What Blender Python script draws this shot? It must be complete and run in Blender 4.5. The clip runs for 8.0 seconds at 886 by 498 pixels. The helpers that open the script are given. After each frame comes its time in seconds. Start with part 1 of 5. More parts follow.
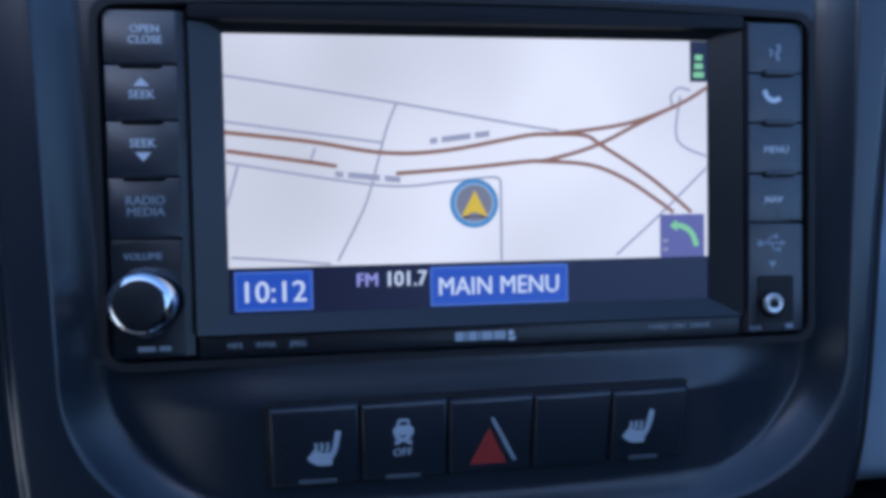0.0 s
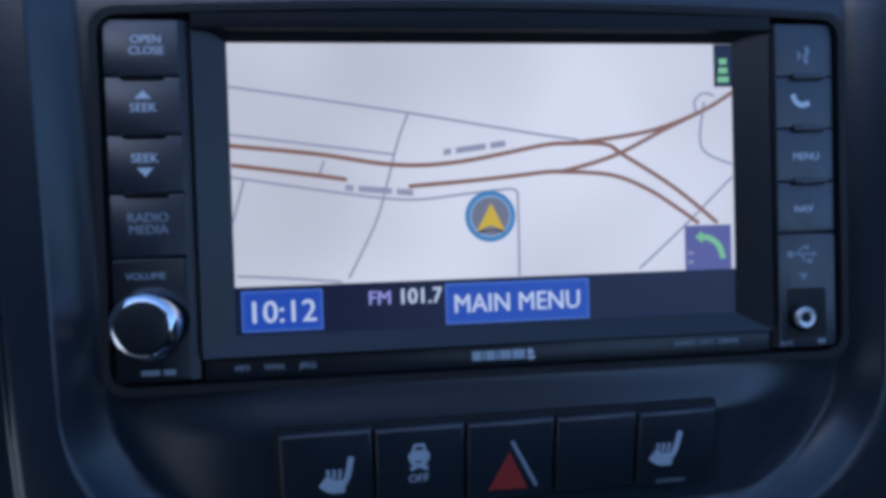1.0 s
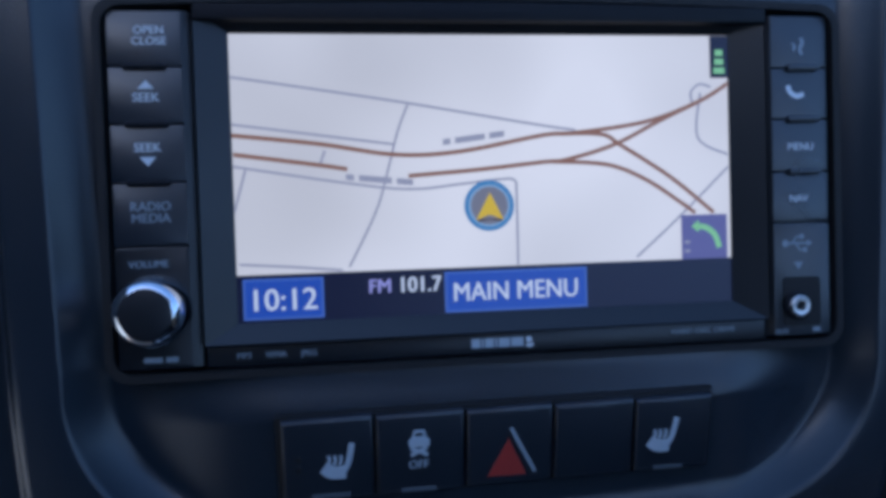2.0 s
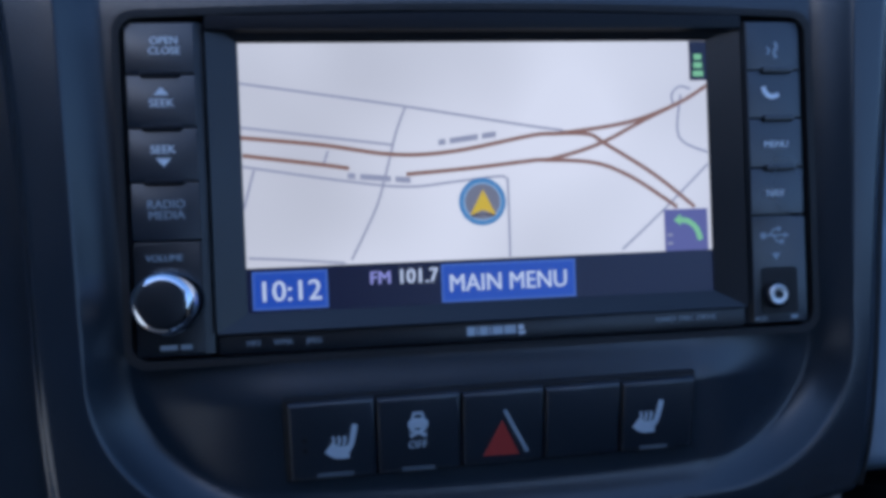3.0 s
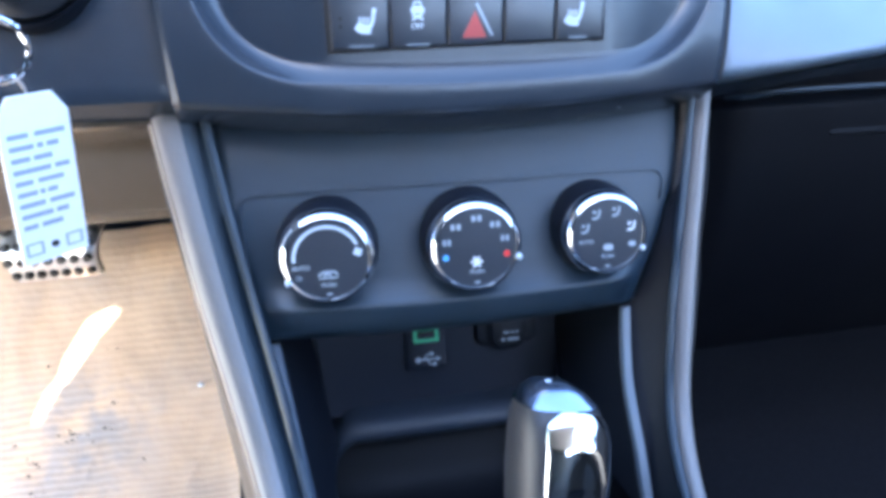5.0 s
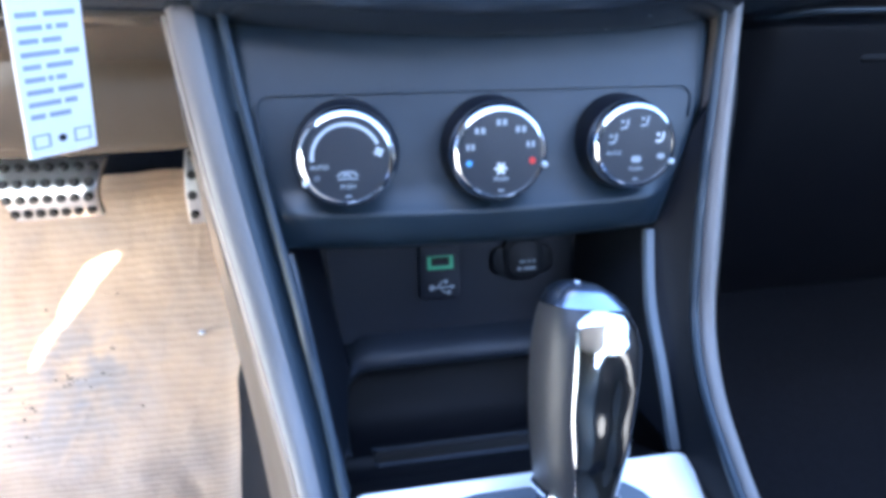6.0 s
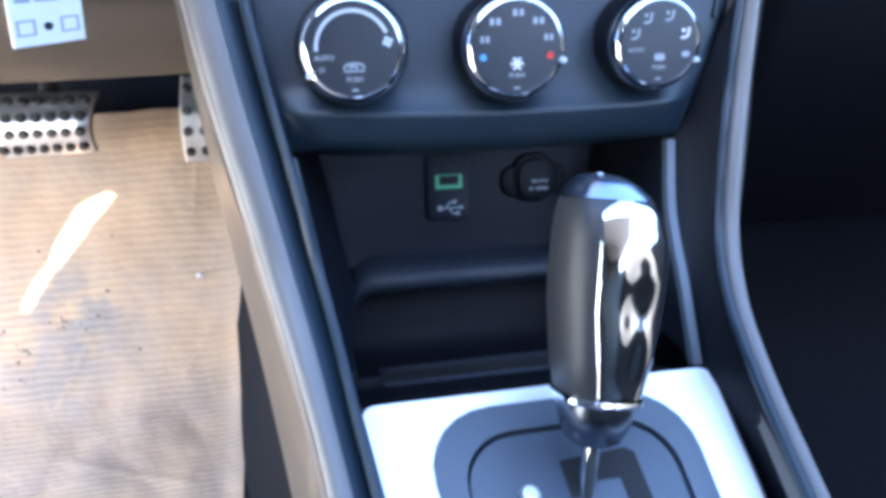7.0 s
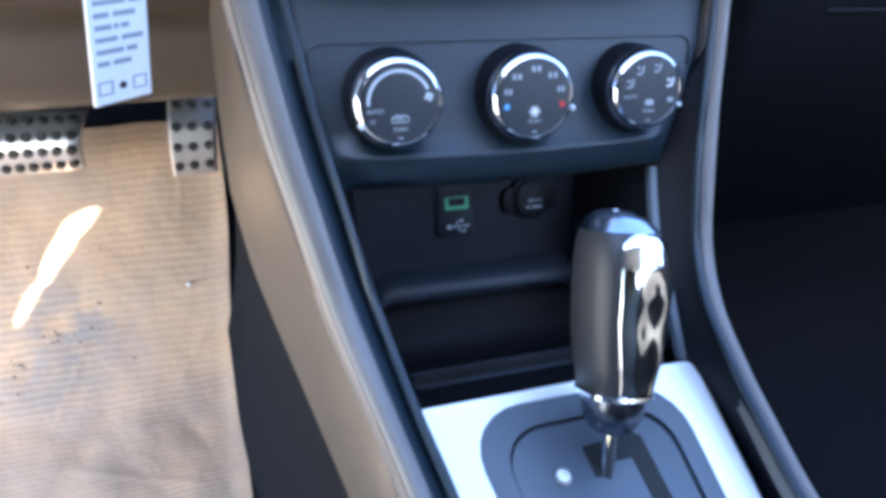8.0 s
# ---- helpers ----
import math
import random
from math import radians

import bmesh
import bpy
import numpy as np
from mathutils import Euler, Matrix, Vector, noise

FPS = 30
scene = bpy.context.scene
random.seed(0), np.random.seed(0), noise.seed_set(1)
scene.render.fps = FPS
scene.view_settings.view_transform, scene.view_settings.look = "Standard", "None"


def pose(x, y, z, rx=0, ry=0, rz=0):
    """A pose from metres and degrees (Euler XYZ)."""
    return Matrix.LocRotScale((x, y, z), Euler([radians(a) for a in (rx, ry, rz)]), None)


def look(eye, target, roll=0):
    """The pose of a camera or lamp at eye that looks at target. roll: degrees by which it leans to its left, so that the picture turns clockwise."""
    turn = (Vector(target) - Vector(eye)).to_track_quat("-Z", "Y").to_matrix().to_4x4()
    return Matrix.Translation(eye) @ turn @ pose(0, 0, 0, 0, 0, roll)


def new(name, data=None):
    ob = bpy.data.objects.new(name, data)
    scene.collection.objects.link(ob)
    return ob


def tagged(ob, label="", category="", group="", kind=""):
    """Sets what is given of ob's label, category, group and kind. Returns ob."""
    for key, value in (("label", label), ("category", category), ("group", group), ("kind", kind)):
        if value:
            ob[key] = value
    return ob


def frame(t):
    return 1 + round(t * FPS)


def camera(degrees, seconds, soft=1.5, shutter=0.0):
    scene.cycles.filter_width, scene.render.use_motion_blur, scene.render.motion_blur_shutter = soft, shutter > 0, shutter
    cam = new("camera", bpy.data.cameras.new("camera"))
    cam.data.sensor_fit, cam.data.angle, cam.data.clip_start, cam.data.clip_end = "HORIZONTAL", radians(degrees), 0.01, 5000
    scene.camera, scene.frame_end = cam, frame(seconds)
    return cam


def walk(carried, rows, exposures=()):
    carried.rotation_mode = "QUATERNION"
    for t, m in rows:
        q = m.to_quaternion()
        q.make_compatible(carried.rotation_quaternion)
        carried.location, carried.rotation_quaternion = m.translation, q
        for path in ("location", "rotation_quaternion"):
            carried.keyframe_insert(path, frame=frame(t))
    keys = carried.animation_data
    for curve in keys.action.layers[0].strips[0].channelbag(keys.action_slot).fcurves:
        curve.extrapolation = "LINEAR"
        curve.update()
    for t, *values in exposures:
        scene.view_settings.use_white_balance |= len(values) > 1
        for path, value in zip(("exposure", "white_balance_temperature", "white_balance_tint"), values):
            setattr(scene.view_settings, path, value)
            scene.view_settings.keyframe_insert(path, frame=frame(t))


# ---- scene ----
# The dash frame: x to the car's right, y into the dash, z up along the sloping centre stack; its origin is the middle of the display.
LEAN_BACK = 24.0
DASH = pose(0, 0, 0.53, -LEAN_BACK)
# The shifter plate's frame: origin in the middle of its front edge, y ahead along the plate, z out of it.
PLATE = pose(0, -0.145, 0.2465, 10.7)
cam = camera(63.5, 8.0, soft=4.3)
PATH = [
    (0, (-0.0388, -0.2069, -0.0155), (0.0975, 0.7832, -0.0500), -1.10),
    (0.5, (-0.0400, -0.1979, -0.0126), (0.0855, 0.7939, -0.0370), -1.04),
    (1, (-0.0396, -0.1977, -0.0134), (0.0863, 0.7941, -0.0376), -1.73),
    (1.5, (-0.0412, -0.1975, -0.0180), (0.0876, 0.7939, -0.0409), -1.69),
    (2.8, (-0.0394, -0.2105, -0.0158), (0.0891, 0.7808, -0.0433), -2.02),
    (3, (-0.0396, -0.2134, -0.0213), (0.0822, 0.7791, -0.0307), -2.25),
    (3.5, (-0.0449, -0.2262, -0.0315), (0.0782, 0.7662, -0.0355), -2.52),
    (3.7, (-0.0467, -0.2360, -0.0475), (0.0871, 0.7549, -0.0650), -2.70),
    (4, (-0.0505, -0.2653, -0.0665), (0.0897, 0.7194, -0.1706), -1.96),
    (4.2, (-0.0526, -0.2826, -0.0861), (0.0982, 0.7002, -0.1926), -2.07),
    (4.5, (-0.0633, -0.3018, -0.1077), (0.1086, 0.6754, -0.2317), -3.13),
    (4.7, (-0.0700, -0.3073, -0.1208), (0.1059, 0.6700, -0.2387), -3.56),
    (5, (-0.0777, -0.3124, -0.1359), (0.1098, 0.6621, -0.2590), -3.58),
    (5.2, (-0.0820, -0.3154, -0.1471), (0.1076, 0.6585, -0.2716), -3.87),
    (6.3, (-0.0960, -0.2981, -0.1838), (0.1000, 0.6720, -0.3264), -2.11),
    (6.5, (-0.0998, -0.2945, -0.1917), (0.0945, 0.6752, -0.3398), -2.21),
    (7, (-0.0957, -0.2894, -0.2063), (0.1016, 0.6764, -0.3748), -2.44),
    (7.5, (-0.1047, -0.2938, -0.1959), (0.0994, 0.6678, -0.3792), -2.27),
    (8, (-0.1534, -0.3181, -0.1758), (0.1447, 0.6152, -0.3761), -2.98),
]
EXPOSURES = [(0.0, 1.52, 5300, 10), (0.5, 1.38, 5300, 10), (1.5, 1.28, 5300, 10), (3.5, 1.38, 5350, 10), (4.0, 2.6, 5750, 10), (4.5, 3.9, 6450, 10), (5.0, 4.38, 6280, 10), (6.5, 4.38, 6250, 11), (7.5, 3.97, 6450, 11), (8.0, 3.93, 6450, 11)]
walk(cam, [(t, DASH @ look(eye, target, roll)) for t, eye, target, roll in PATH], EXPOSURES)

# ---- light ----
SUN_ELEVATION, SUN_AZIMUTH = 38.0, 205.0  # degrees; azimuth clockwise from straight ahead: behind, to the driver's side
world = bpy.data.worlds.new("sky")
scene.world = world
world.use_nodes = True
sky = world.node_tree.nodes.new("ShaderNodeTexSky")
sky.sky_type, sky.sun_disc = "NISHITA", False
sky.ozone_density = 2.5
sky.sun_elevation, sky.sun_rotation = radians(SUN_ELEVATION), radians(SUN_AZIMUTH)
back = world.node_tree.nodes["Background"]
back.inputs["Strength"].default_value = 0.14
world.node_tree.links.new(sky.outputs["Color"], back.inputs["Color"])
SUN_TO = Vector((math.sin(radians(SUN_AZIMUTH)) * math.cos(radians(SUN_ELEVATION)), math.cos(radians(SUN_AZIMUTH)) * math.cos(radians(SUN_ELEVATION)), math.sin(radians(SUN_ELEVATION))))
sun = new("sun", bpy.data.lights.new("sun", "SUN"))
sun.data.energy, sun.data.angle, sun.data.color = 5.0, radians(0.35), (1.0, 0.95, 0.87)
sun.matrix_world = Matrix.Translation((0, 0, 3)) @ SUN_TO.to_track_quat("Z", "Y").to_matrix().to_4x4()


# ---- materials ----
def material(name, colour, rough=0.5, metal=0.0, spread=0.15, scale=40.0, bump=0.0, bump_scale=900.0, coat=0.0, rough_spread=0.1, specular=0.5):
    """A plain surface: its colour and roughness drift over two scales, and a fine grain stands out of it."""
    m = bpy.data.materials.new(name)
    m.use_nodes = True
    nodes, links = m.node_tree.nodes, m.node_tree.links
    b = nodes["Principled BSDF"]
    b.inputs["Metallic"].default_value = metal
    b.inputs["Coat Weight"].default_value = coat
    b.inputs["Specular IOR Level"].default_value = specular
    where = nodes.new("ShaderNodeTexCoord")
    drift = nodes.new("ShaderNodeTexNoise")
    drift.inputs["Scale"].default_value, drift.inputs["Detail"].default_value = scale, 6.0
    links.new(where.outputs["Object"], drift.inputs["Vector"])
    mix = nodes.new("ShaderNodeMix")
    mix.data_type = "RGBA"
    mix.inputs["A"].default_value = (*[c * (1 - spread) for c in colour], 1)
    mix.inputs["B"].default_value = (*[min(1, c * (1 + spread)) for c in colour], 1)
    links.new(drift.outputs["Fac"], mix.inputs["Factor"])
    links.new(mix.outputs["Result"], b.inputs["Base Color"])
    wear = nodes.new("ShaderNodeTexNoise")
    wear.inputs["Scale"].default_value, wear.inputs["Detail"].default_value = scale * 0.35, 4.0
    links.new(where.outputs["Object"], wear.inputs["Vector"])
    span = nodes.new("ShaderNodeMapRange")
    span.inputs["To Min"].default_value, span.inputs["To Max"].default_value = max(0.02, rough - rough_spread), min(1, rough + rough_spread)
    links.new(wear.outputs["Fac"], span.inputs["Value"])
    links.new(span.outputs["Result"], b.inputs["Roughness"])
    if bump:
        grain = nodes.new("ShaderNodeTexNoise")
        grain.inputs["Scale"].default_value, grain.inputs["Detail"].default_value = bump_scale, 3.0
        links.new(where.outputs["Object"], grain.inputs["Vector"])
        relief = nodes.new("ShaderNodeBump")
        relief.inputs["Strength"].default_value, relief.inputs["Distance"].default_value = bump, 0.0004
        links.new(grain.outputs["Fac"], relief.inputs["Height"])
        links.new(relief.outputs["Normal"], b.inputs["Normal"])
    return m


def glowing(name, colour, strength):
    """A part of the lit display."""
    m = bpy.data.materials.new(name)
    m.use_nodes = True
    b = m.node_tree.nodes["Principled BSDF"]
    b.inputs["Base Color"].default_value = (0.01, 0.01, 0.012, 1)
    b.inputs["Roughness"].default_value = 0.35
    b.inputs["Emission Color"].default_value = (*colour, 1)
    b.inputs["Emission Strength"].default_value = strength
    return m


SCREEN = 0.255
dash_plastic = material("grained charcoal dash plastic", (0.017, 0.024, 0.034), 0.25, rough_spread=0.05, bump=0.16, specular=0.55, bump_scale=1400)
panel_plastic = material("satin black console plastic", (0.0105, 0.0210, 0.0330), 0.40, bump=0.20, specular=0.42, bump_scale=1600)
gate_plastic = material("satin slate plastic", (0.055, 0.073, 0.098), 0.42, bump=0.2, bump_scale=1600, specular=0.7)
# lit copy of the dash plastic: paler and bluer for the passenger window's light
lit_dash = material("grained dash plastic with window light in its colour", (0.088, 0.124, 0.166), 0.40, bump=0.30, bump_scale=1400, specular=0.75)
# matt black whose blue cast carries the tint of the shadows
matte_plastic = material("matt black plastic with blue shadow tint", (0.0040, 0.0056, 0.0098), 0.5, bump=0.3, bump_scale=1500, specular=0.22)
unit_plastic = material("smooth black radio plastic", (0.012, 0.014, 0.018), 0.34, scale=60)
button_plastic = material("black satin button plastic", (0.014, 0.019, 0.028), 0.30, bump=0.1, bump_scale=2500, specular=0.75)
# near-black: the shade of the footwell and the tray is put into the colour
shaded_plastic = material("soft black plastic darkened for shade", (0.0026, 0.0031, 0.0048), 0.6, bump=0.2, bump_scale=1500, specular=0.14)
dark_gap = material("dark gap", (0.004, 0.004, 0.005), 0.7)
# taupe in these two stands in for warm light bounced off the floor paper
bounce_lit_plastic = material("console plastic warmed for paper bounce", (0.055, 0.044, 0.034), 0.40, rough_spread=0.04, bump=0.14, bump_scale=1300, specular=0.6)
bolster_plastic = material("lower dash plastic warmed for paper bounce", (0.055, 0.042, 0.030), 0.19, rough_spread=0.02, bump=0.10, bump_scale=1300, specular=0.75)
silver_trim = material("satin silver paint", (0.84, 0.85, 0.86), 0.36, metal=0.45, spread=0.04, bump=0.05, bump_scale=3000)
# the grey is warmed a little in place of light bounced off the paper
rail_plastic = material("grey satin trim with warm bounce in its colour", (0.128, 0.120, 0.117), 0.38, metal=0.0, spread=0.06, bump=0.08, bump_scale=2600)
chrome = material("chrome", (0.70, 0.74, 0.80), 0.06, metal=1.0, spread=0.03, rough_spread=0.03)
dark_chrome = material("dark chrome", (0.17, 0.19, 0.23), 0.26, metal=1.0, spread=0.05, rough_spread=0.04)
steel = material("brushed pedal steel", (0.66, 0.66, 0.66), 0.38, metal=0.9, spread=0.1, scale=120, bump=0.1)
ledge_plastic = material("satin black tray plastic", (0.016, 0.022, 0.033), 0.45, bump=0.2, bump_scale=1600, specular=0.35)
# a darker, bluer chrome: the dim sky reflection is put into its colour
sky_tinted_chrome = material("chrome dimmed and blued for sky reflection", (0.24, 0.30, 0.40), 0.24, metal=1.0, spread=0.05, rough_spread=0.04)
# the bin's bluish shade is put into this colour
shaded_bin_plastic = material("dull bin plastic with blue shade in its colour", (0.0062, 0.0100, 0.0205), 0.5, bump=0.3, bump_scale=1500, specular=0.3)
leather = material("charcoal leather", (0.024, 0.025, 0.029), 0.40, bump=0.5, bump_scale=1100, specular=0.4)
rubber = material("black rubber", (0.015, 0.015, 0.016), 0.6, bump=0.2)
print_white = material("pale print", (0.62, 0.68, 0.74), 0.5)
print_pale = material("dim pale print", (0.40, 0.47, 0.54), 0.5)
dial_face = material("satin dial plastic", (0.013, 0.018, 0.027), 0.45, bump=0.1, bump_scale=2500, specular=0.6)
lamp_dark = material("unlit lamp window", (0.10, 0.12, 0.14), 0.35)
print_grey = material("faint print", (0.26, 0.31, 0.36), 0.5)
print_red = material("red print", (0.55, 0.03, 0.025), 0.4)
print_blue = material("blue print", (0.08, 0.35, 0.75), 0.4)
hazard_red = material("dull red print", (0.30, 0.035, 0.03), 0.4)
slot_green = material("green port lining", (0.09, 0.62, 0.30), 0.35)
tag_card = material("white card", (0.80, 0.83, 0.86), 0.5, spread=0.03)
tag_ink = material("blue-grey ink", (0.30, 0.34, 0.41), 0.6)
carpet_black = material("black car carpet", (0.0065, 0.0075, 0.0105), 0.95, spread=0.5, scale=300, bump=1.0, bump_scale=700, specular=0.1)
headliner = material("pale grey headliner", (0.52, 0.52, 0.51), 0.9, bump=0.3)
unseen_panel = material("dark unseen cabin panels", (0.022, 0.022, 0.024), 0.6, bump=0.2)
tarmac = material("pale concrete", (0.34, 0.32, 0.29), 0.9, spread=0.3, scale=8, bump=0.5, bump_scale=120)
map_white = glowing("map ground", (1.0, 0.92, 0.90), SCREEN)
# the backlight is a little uneven
back_nodes, back_links = map_white.node_tree.nodes, map_white.node_tree.links
blotch = back_nodes.new("ShaderNodeTexNoise")
blotch.inputs["Scale"].default_value, blotch.inputs["Detail"].default_value = 16.0, 1.0
blotch_at = back_nodes.new("ShaderNodeTexCoord")
back_links.new(blotch_at.outputs["Object"], blotch.inputs["Vector"])
blotch_span = back_nodes.new("ShaderNodeMapRange")
blotch_span.inputs["From Min"].default_value, blotch_span.inputs["From Max"].default_value = 0.3, 0.7
blotch_span.inputs["To Min"].default_value, blotch_span.inputs["To Max"].default_value = SCREEN * 0.86, SCREEN * 1.16
back_links.new(blotch.outputs["Fac"], blotch_span.inputs["Value"])
back_links.new(blotch_span.outputs["Result"], back_nodes["Principled BSDF"].inputs["Emission Strength"])
map_grey = glowing("map minor road", (0.50, 0.48, 0.58), SCREEN * 0.9)
map_brown = glowing("map main road", (0.36, 0.17, 0.11), SCREEN)
bar_navy = glowing("display bar", (0.006, 0.007, 0.034), SCREEN)
button_blue = glowing("display button", (0.035, 0.10, 0.52), SCREEN)
button_edge = glowing("display button edge", (0.10, 0.19, 0.62), SCREEN)
text_white = glowing("display lettering", (0.85, 0.88, 1.0), SCREEN)
text_violet = glowing("display band lettering", (0.45, 0.42, 0.85), SCREEN)
cursor_blue = glowing("cursor ring", (0.10, 0.30, 0.58), SCREEN)
cursor_dark = glowing("cursor well", (0.26, 0.25, 0.30), SCREEN)
cursor_rim = glowing("cursor rim", (0.42, 0.58, 0.80), SCREEN)
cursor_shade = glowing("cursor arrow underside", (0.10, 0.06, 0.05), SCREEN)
cursor_yellow = glowing("cursor arrow", (0.95, 0.62, 0.03), SCREEN)
icon_ground = glowing("display corner key", (0.16, 0.15, 0.38), SCREEN)
icon_green = glowing("display green mark", (0.35, 0.75, 0.35), SCREEN)


def paper_material():
    """Kraft floor paper: fine ribs across the car, smudges and creases."""
    m = material("kraft floor paper", (0.61, 0.412, 0.268), 0.72, spread=0.24, scale=11, rough_spread=0.08, specular=0.3)
    nodes, links = m.node_tree.nodes, m.node_tree.links
    b = nodes["Principled BSDF"]
    where = nodes.new("ShaderNodeTexCoord")
    ribs = nodes.new("ShaderNodeTexWave")
    ribs.wave_type, ribs.bands_direction = "BANDS", "Y"
    ribs.inputs["Scale"].default_value, ribs.inputs["Distortion"].default_value = 66.0, 1.6
    ribs.inputs["Detail"].default_value, ribs.inputs["Detail Scale"].default_value = 2.0, 1.0
    links.new(where.outputs["Object"], ribs.inputs["Vector"])
    relief = nodes.new("ShaderNodeBump")
    relief.inputs["Strength"].default_value, relief.inputs["Distance"].default_value = 0.30, 0.0006
    links.new(ribs.outputs["Fac"], relief.inputs["Height"])
    crumple = nodes.new("ShaderNodeTexNoise")
    crumple.inputs["Scale"].default_value, crumple.inputs["Detail"].default_value = 14.0, 5.0
    links.new(where.outputs["Object"], crumple.inputs["Vector"])
    folds = nodes.new("ShaderNodeBump")
    folds.inputs["Strength"].default_value, folds.inputs["Distance"].default_value = 0.6, 0.010
    links.new(crumple.outputs["Fac"], folds.inputs["Height"])
    links.new(relief.outputs["Normal"], folds.inputs["Normal"])
    links.new(folds.outputs["Normal"], b.inputs["Normal"])
    stain = nodes.new("ShaderNodeTexNoise")
    stain.inputs["Scale"].default_value, stain.inputs["Detail"].default_value, stain.inputs["Roughness"].default_value = 7.0, 8.0, 0.65
    links.new(where.outputs["Object"], stain.inputs["Vector"])
    ramp = nodes.new("ShaderNodeValToRGB")
    ramp.color_ramp.elements[0].position, ramp.color_ramp.elements[1].position = 0.44, 0.66
    links.new(stain.outputs["Fac"], ramp.inputs["Fac"])
    mix = nodes.new("ShaderNodeMix")
    mix.data_type = "RGBA"
    mix.inputs["B"].default_value = (0.47, 0.350, 0.265, 1)
    old = b.inputs["Base Color"].links[0].from_socket
    links.new(old, mix.inputs["A"])
    links.new(ramp.outputs["Color"], mix.inputs["Factor"])
    # a trodden, greyish patch where the driver's heels rest
    spot = nodes.new("ShaderNodeNewGeometry")
    off = nodes.new("ShaderNodeVectorMath")
    off.operation = "SUBTRACT"
    off.inputs[1].default_value = (-0.292, 0.165, 0.06)
    links.new(spot.outputs["Position"], off.inputs[0])
    far = nodes.new("ShaderNodeVectorMath")
    far.operation = "LENGTH"
    links.new(off.outputs["Vector"], far.inputs[0])
    wide = nodes.new("ShaderNodeMapRange")
    wide.inputs["From Min"].default_value, wide.inputs["From Max"].default_value = 0.095, 0.020
    links.new(far.outputs["Value"], wide.inputs["Value"])
    blot = nodes.new("ShaderNodeTexNoise")
    blot.inputs["Scale"].default_value, blot.inputs["Detail"].default_value, blot.inputs["Roughness"].default_value = 38.0, 7.0, 0.6
    links.new(where.outputs["Object"], blot.inputs["Vector"])
    rough_blot = nodes.new("ShaderNodeMapRange")
    rough_blot.inputs["From Min"].default_value, rough_blot.inputs["From Max"].default_value = 0.40, 0.62
    links.new(blot.outputs["Fac"], rough_blot.inputs["Value"])
    trodden = nodes.new("ShaderNodeMath")
    trodden.operation = "MULTIPLY"
    links.new(wide.outputs["Result"], trodden.inputs[0])
    links.new(rough_blot.outputs["Result"], trodden.inputs[1])
    dirt = nodes.new("ShaderNodeMix")
    dirt.data_type = "RGBA"
    dirt.inputs["B"].default_value = (0.36, 0.31, 0.28, 1)
    links.new(trodden.outputs["Value"], dirt.inputs["Factor"])
    links.new(mix.outputs["Result"], dirt.inputs["A"])
    streak = nodes.new("ShaderNodeMix")
    streak.data_type, streak.blend_type = "RGBA", "MULTIPLY"
    worn = nodes.new("ShaderNodeTexNoise")
    worn.inputs["Scale"].default_value, worn.inputs["Detail"].default_value = 10.0, 3.0
    links.new(where.outputs["Object"], worn.inputs["Vector"])
    fade = nodes.new("ShaderNodeMapRange")
    fade.inputs["From Min"].default_value, fade.inputs["From Max"].default_value = 0.35, 0.65
    fade.inputs["To Min"].default_value, fade.inputs["To Max"].default_value = 0.02, 0.26
    links.new(worn.outputs["Fac"], fade.inputs["Value"])
    links.new(fade.outputs["Result"], streak.inputs["Factor"])
    links.new(dirt.outputs["Result"], streak.inputs["A"])
    links.new(ribs.outputs["Color"], streak.inputs["B"])
    links.new(streak.outputs["Result"], b.inputs["Base Color"])
    return m


kraft = paper_material()


# ---- building helpers ----
def thing(name, place, label, category, group="", kind=""):
    ob = new(name)
    ob.empty_display_size = 0.02
    ob.location = place
    return tagged(ob, label, category, group, kind)


def finish(name, bm, mat, m, keen=38.0):
    bm.transform(m)
    bmesh.ops.recalc_face_normals(bm, faces=bm.faces)
    for f in bm.faces:
        f.smooth = True
    for e in bm.edges:
        if len(e.link_faces) == 2 and e.calc_face_angle(0) > radians(keen):
            e.smooth = False
    mesh = bpy.data.meshes.new(name)
    bm.to_mesh(mesh)
    bm.free()
    mesh.materials.append(mat)
    return new(name, mesh)


def part(name, bm, mat, parent, label="", m=DASH, keen=38.0):
    ob = finish(name, bm, mat, m, keen)
    ob.parent = parent
    if parent.type == "EMPTY":
        ob.matrix_parent_inverse = Matrix.Translation(-Vector(parent.location))
    return tagged(ob, label)


def solo(name, bm, mat, label, category, group="", kind="", m=DASH, keen=38.0):
    """A thing, or a piece of the setting, that is one mesh."""
    return tagged(finish(name, bm, mat, m, keen), label, category, group, kind)


def at(m, x, y, z):
    return m @ Vector((x, y, z))


def rounded(cx, cz, w, h, r, n=5):
    """The outline of a rounded rectangle, anticlockwise."""
    out = []
    for sx, sz, a0 in ((1, 1, 0), (-1, 1, 90), (-1, -1, 180), (1, -1, 270)):
        for k in range(n + 1):
            a = radians(a0 + 90 * k / n)
            out.append((cx + sx * (w / 2 - r) + r * math.cos(a), cz + sz * (h / 2 - r) + r * math.sin(a)))
    return out


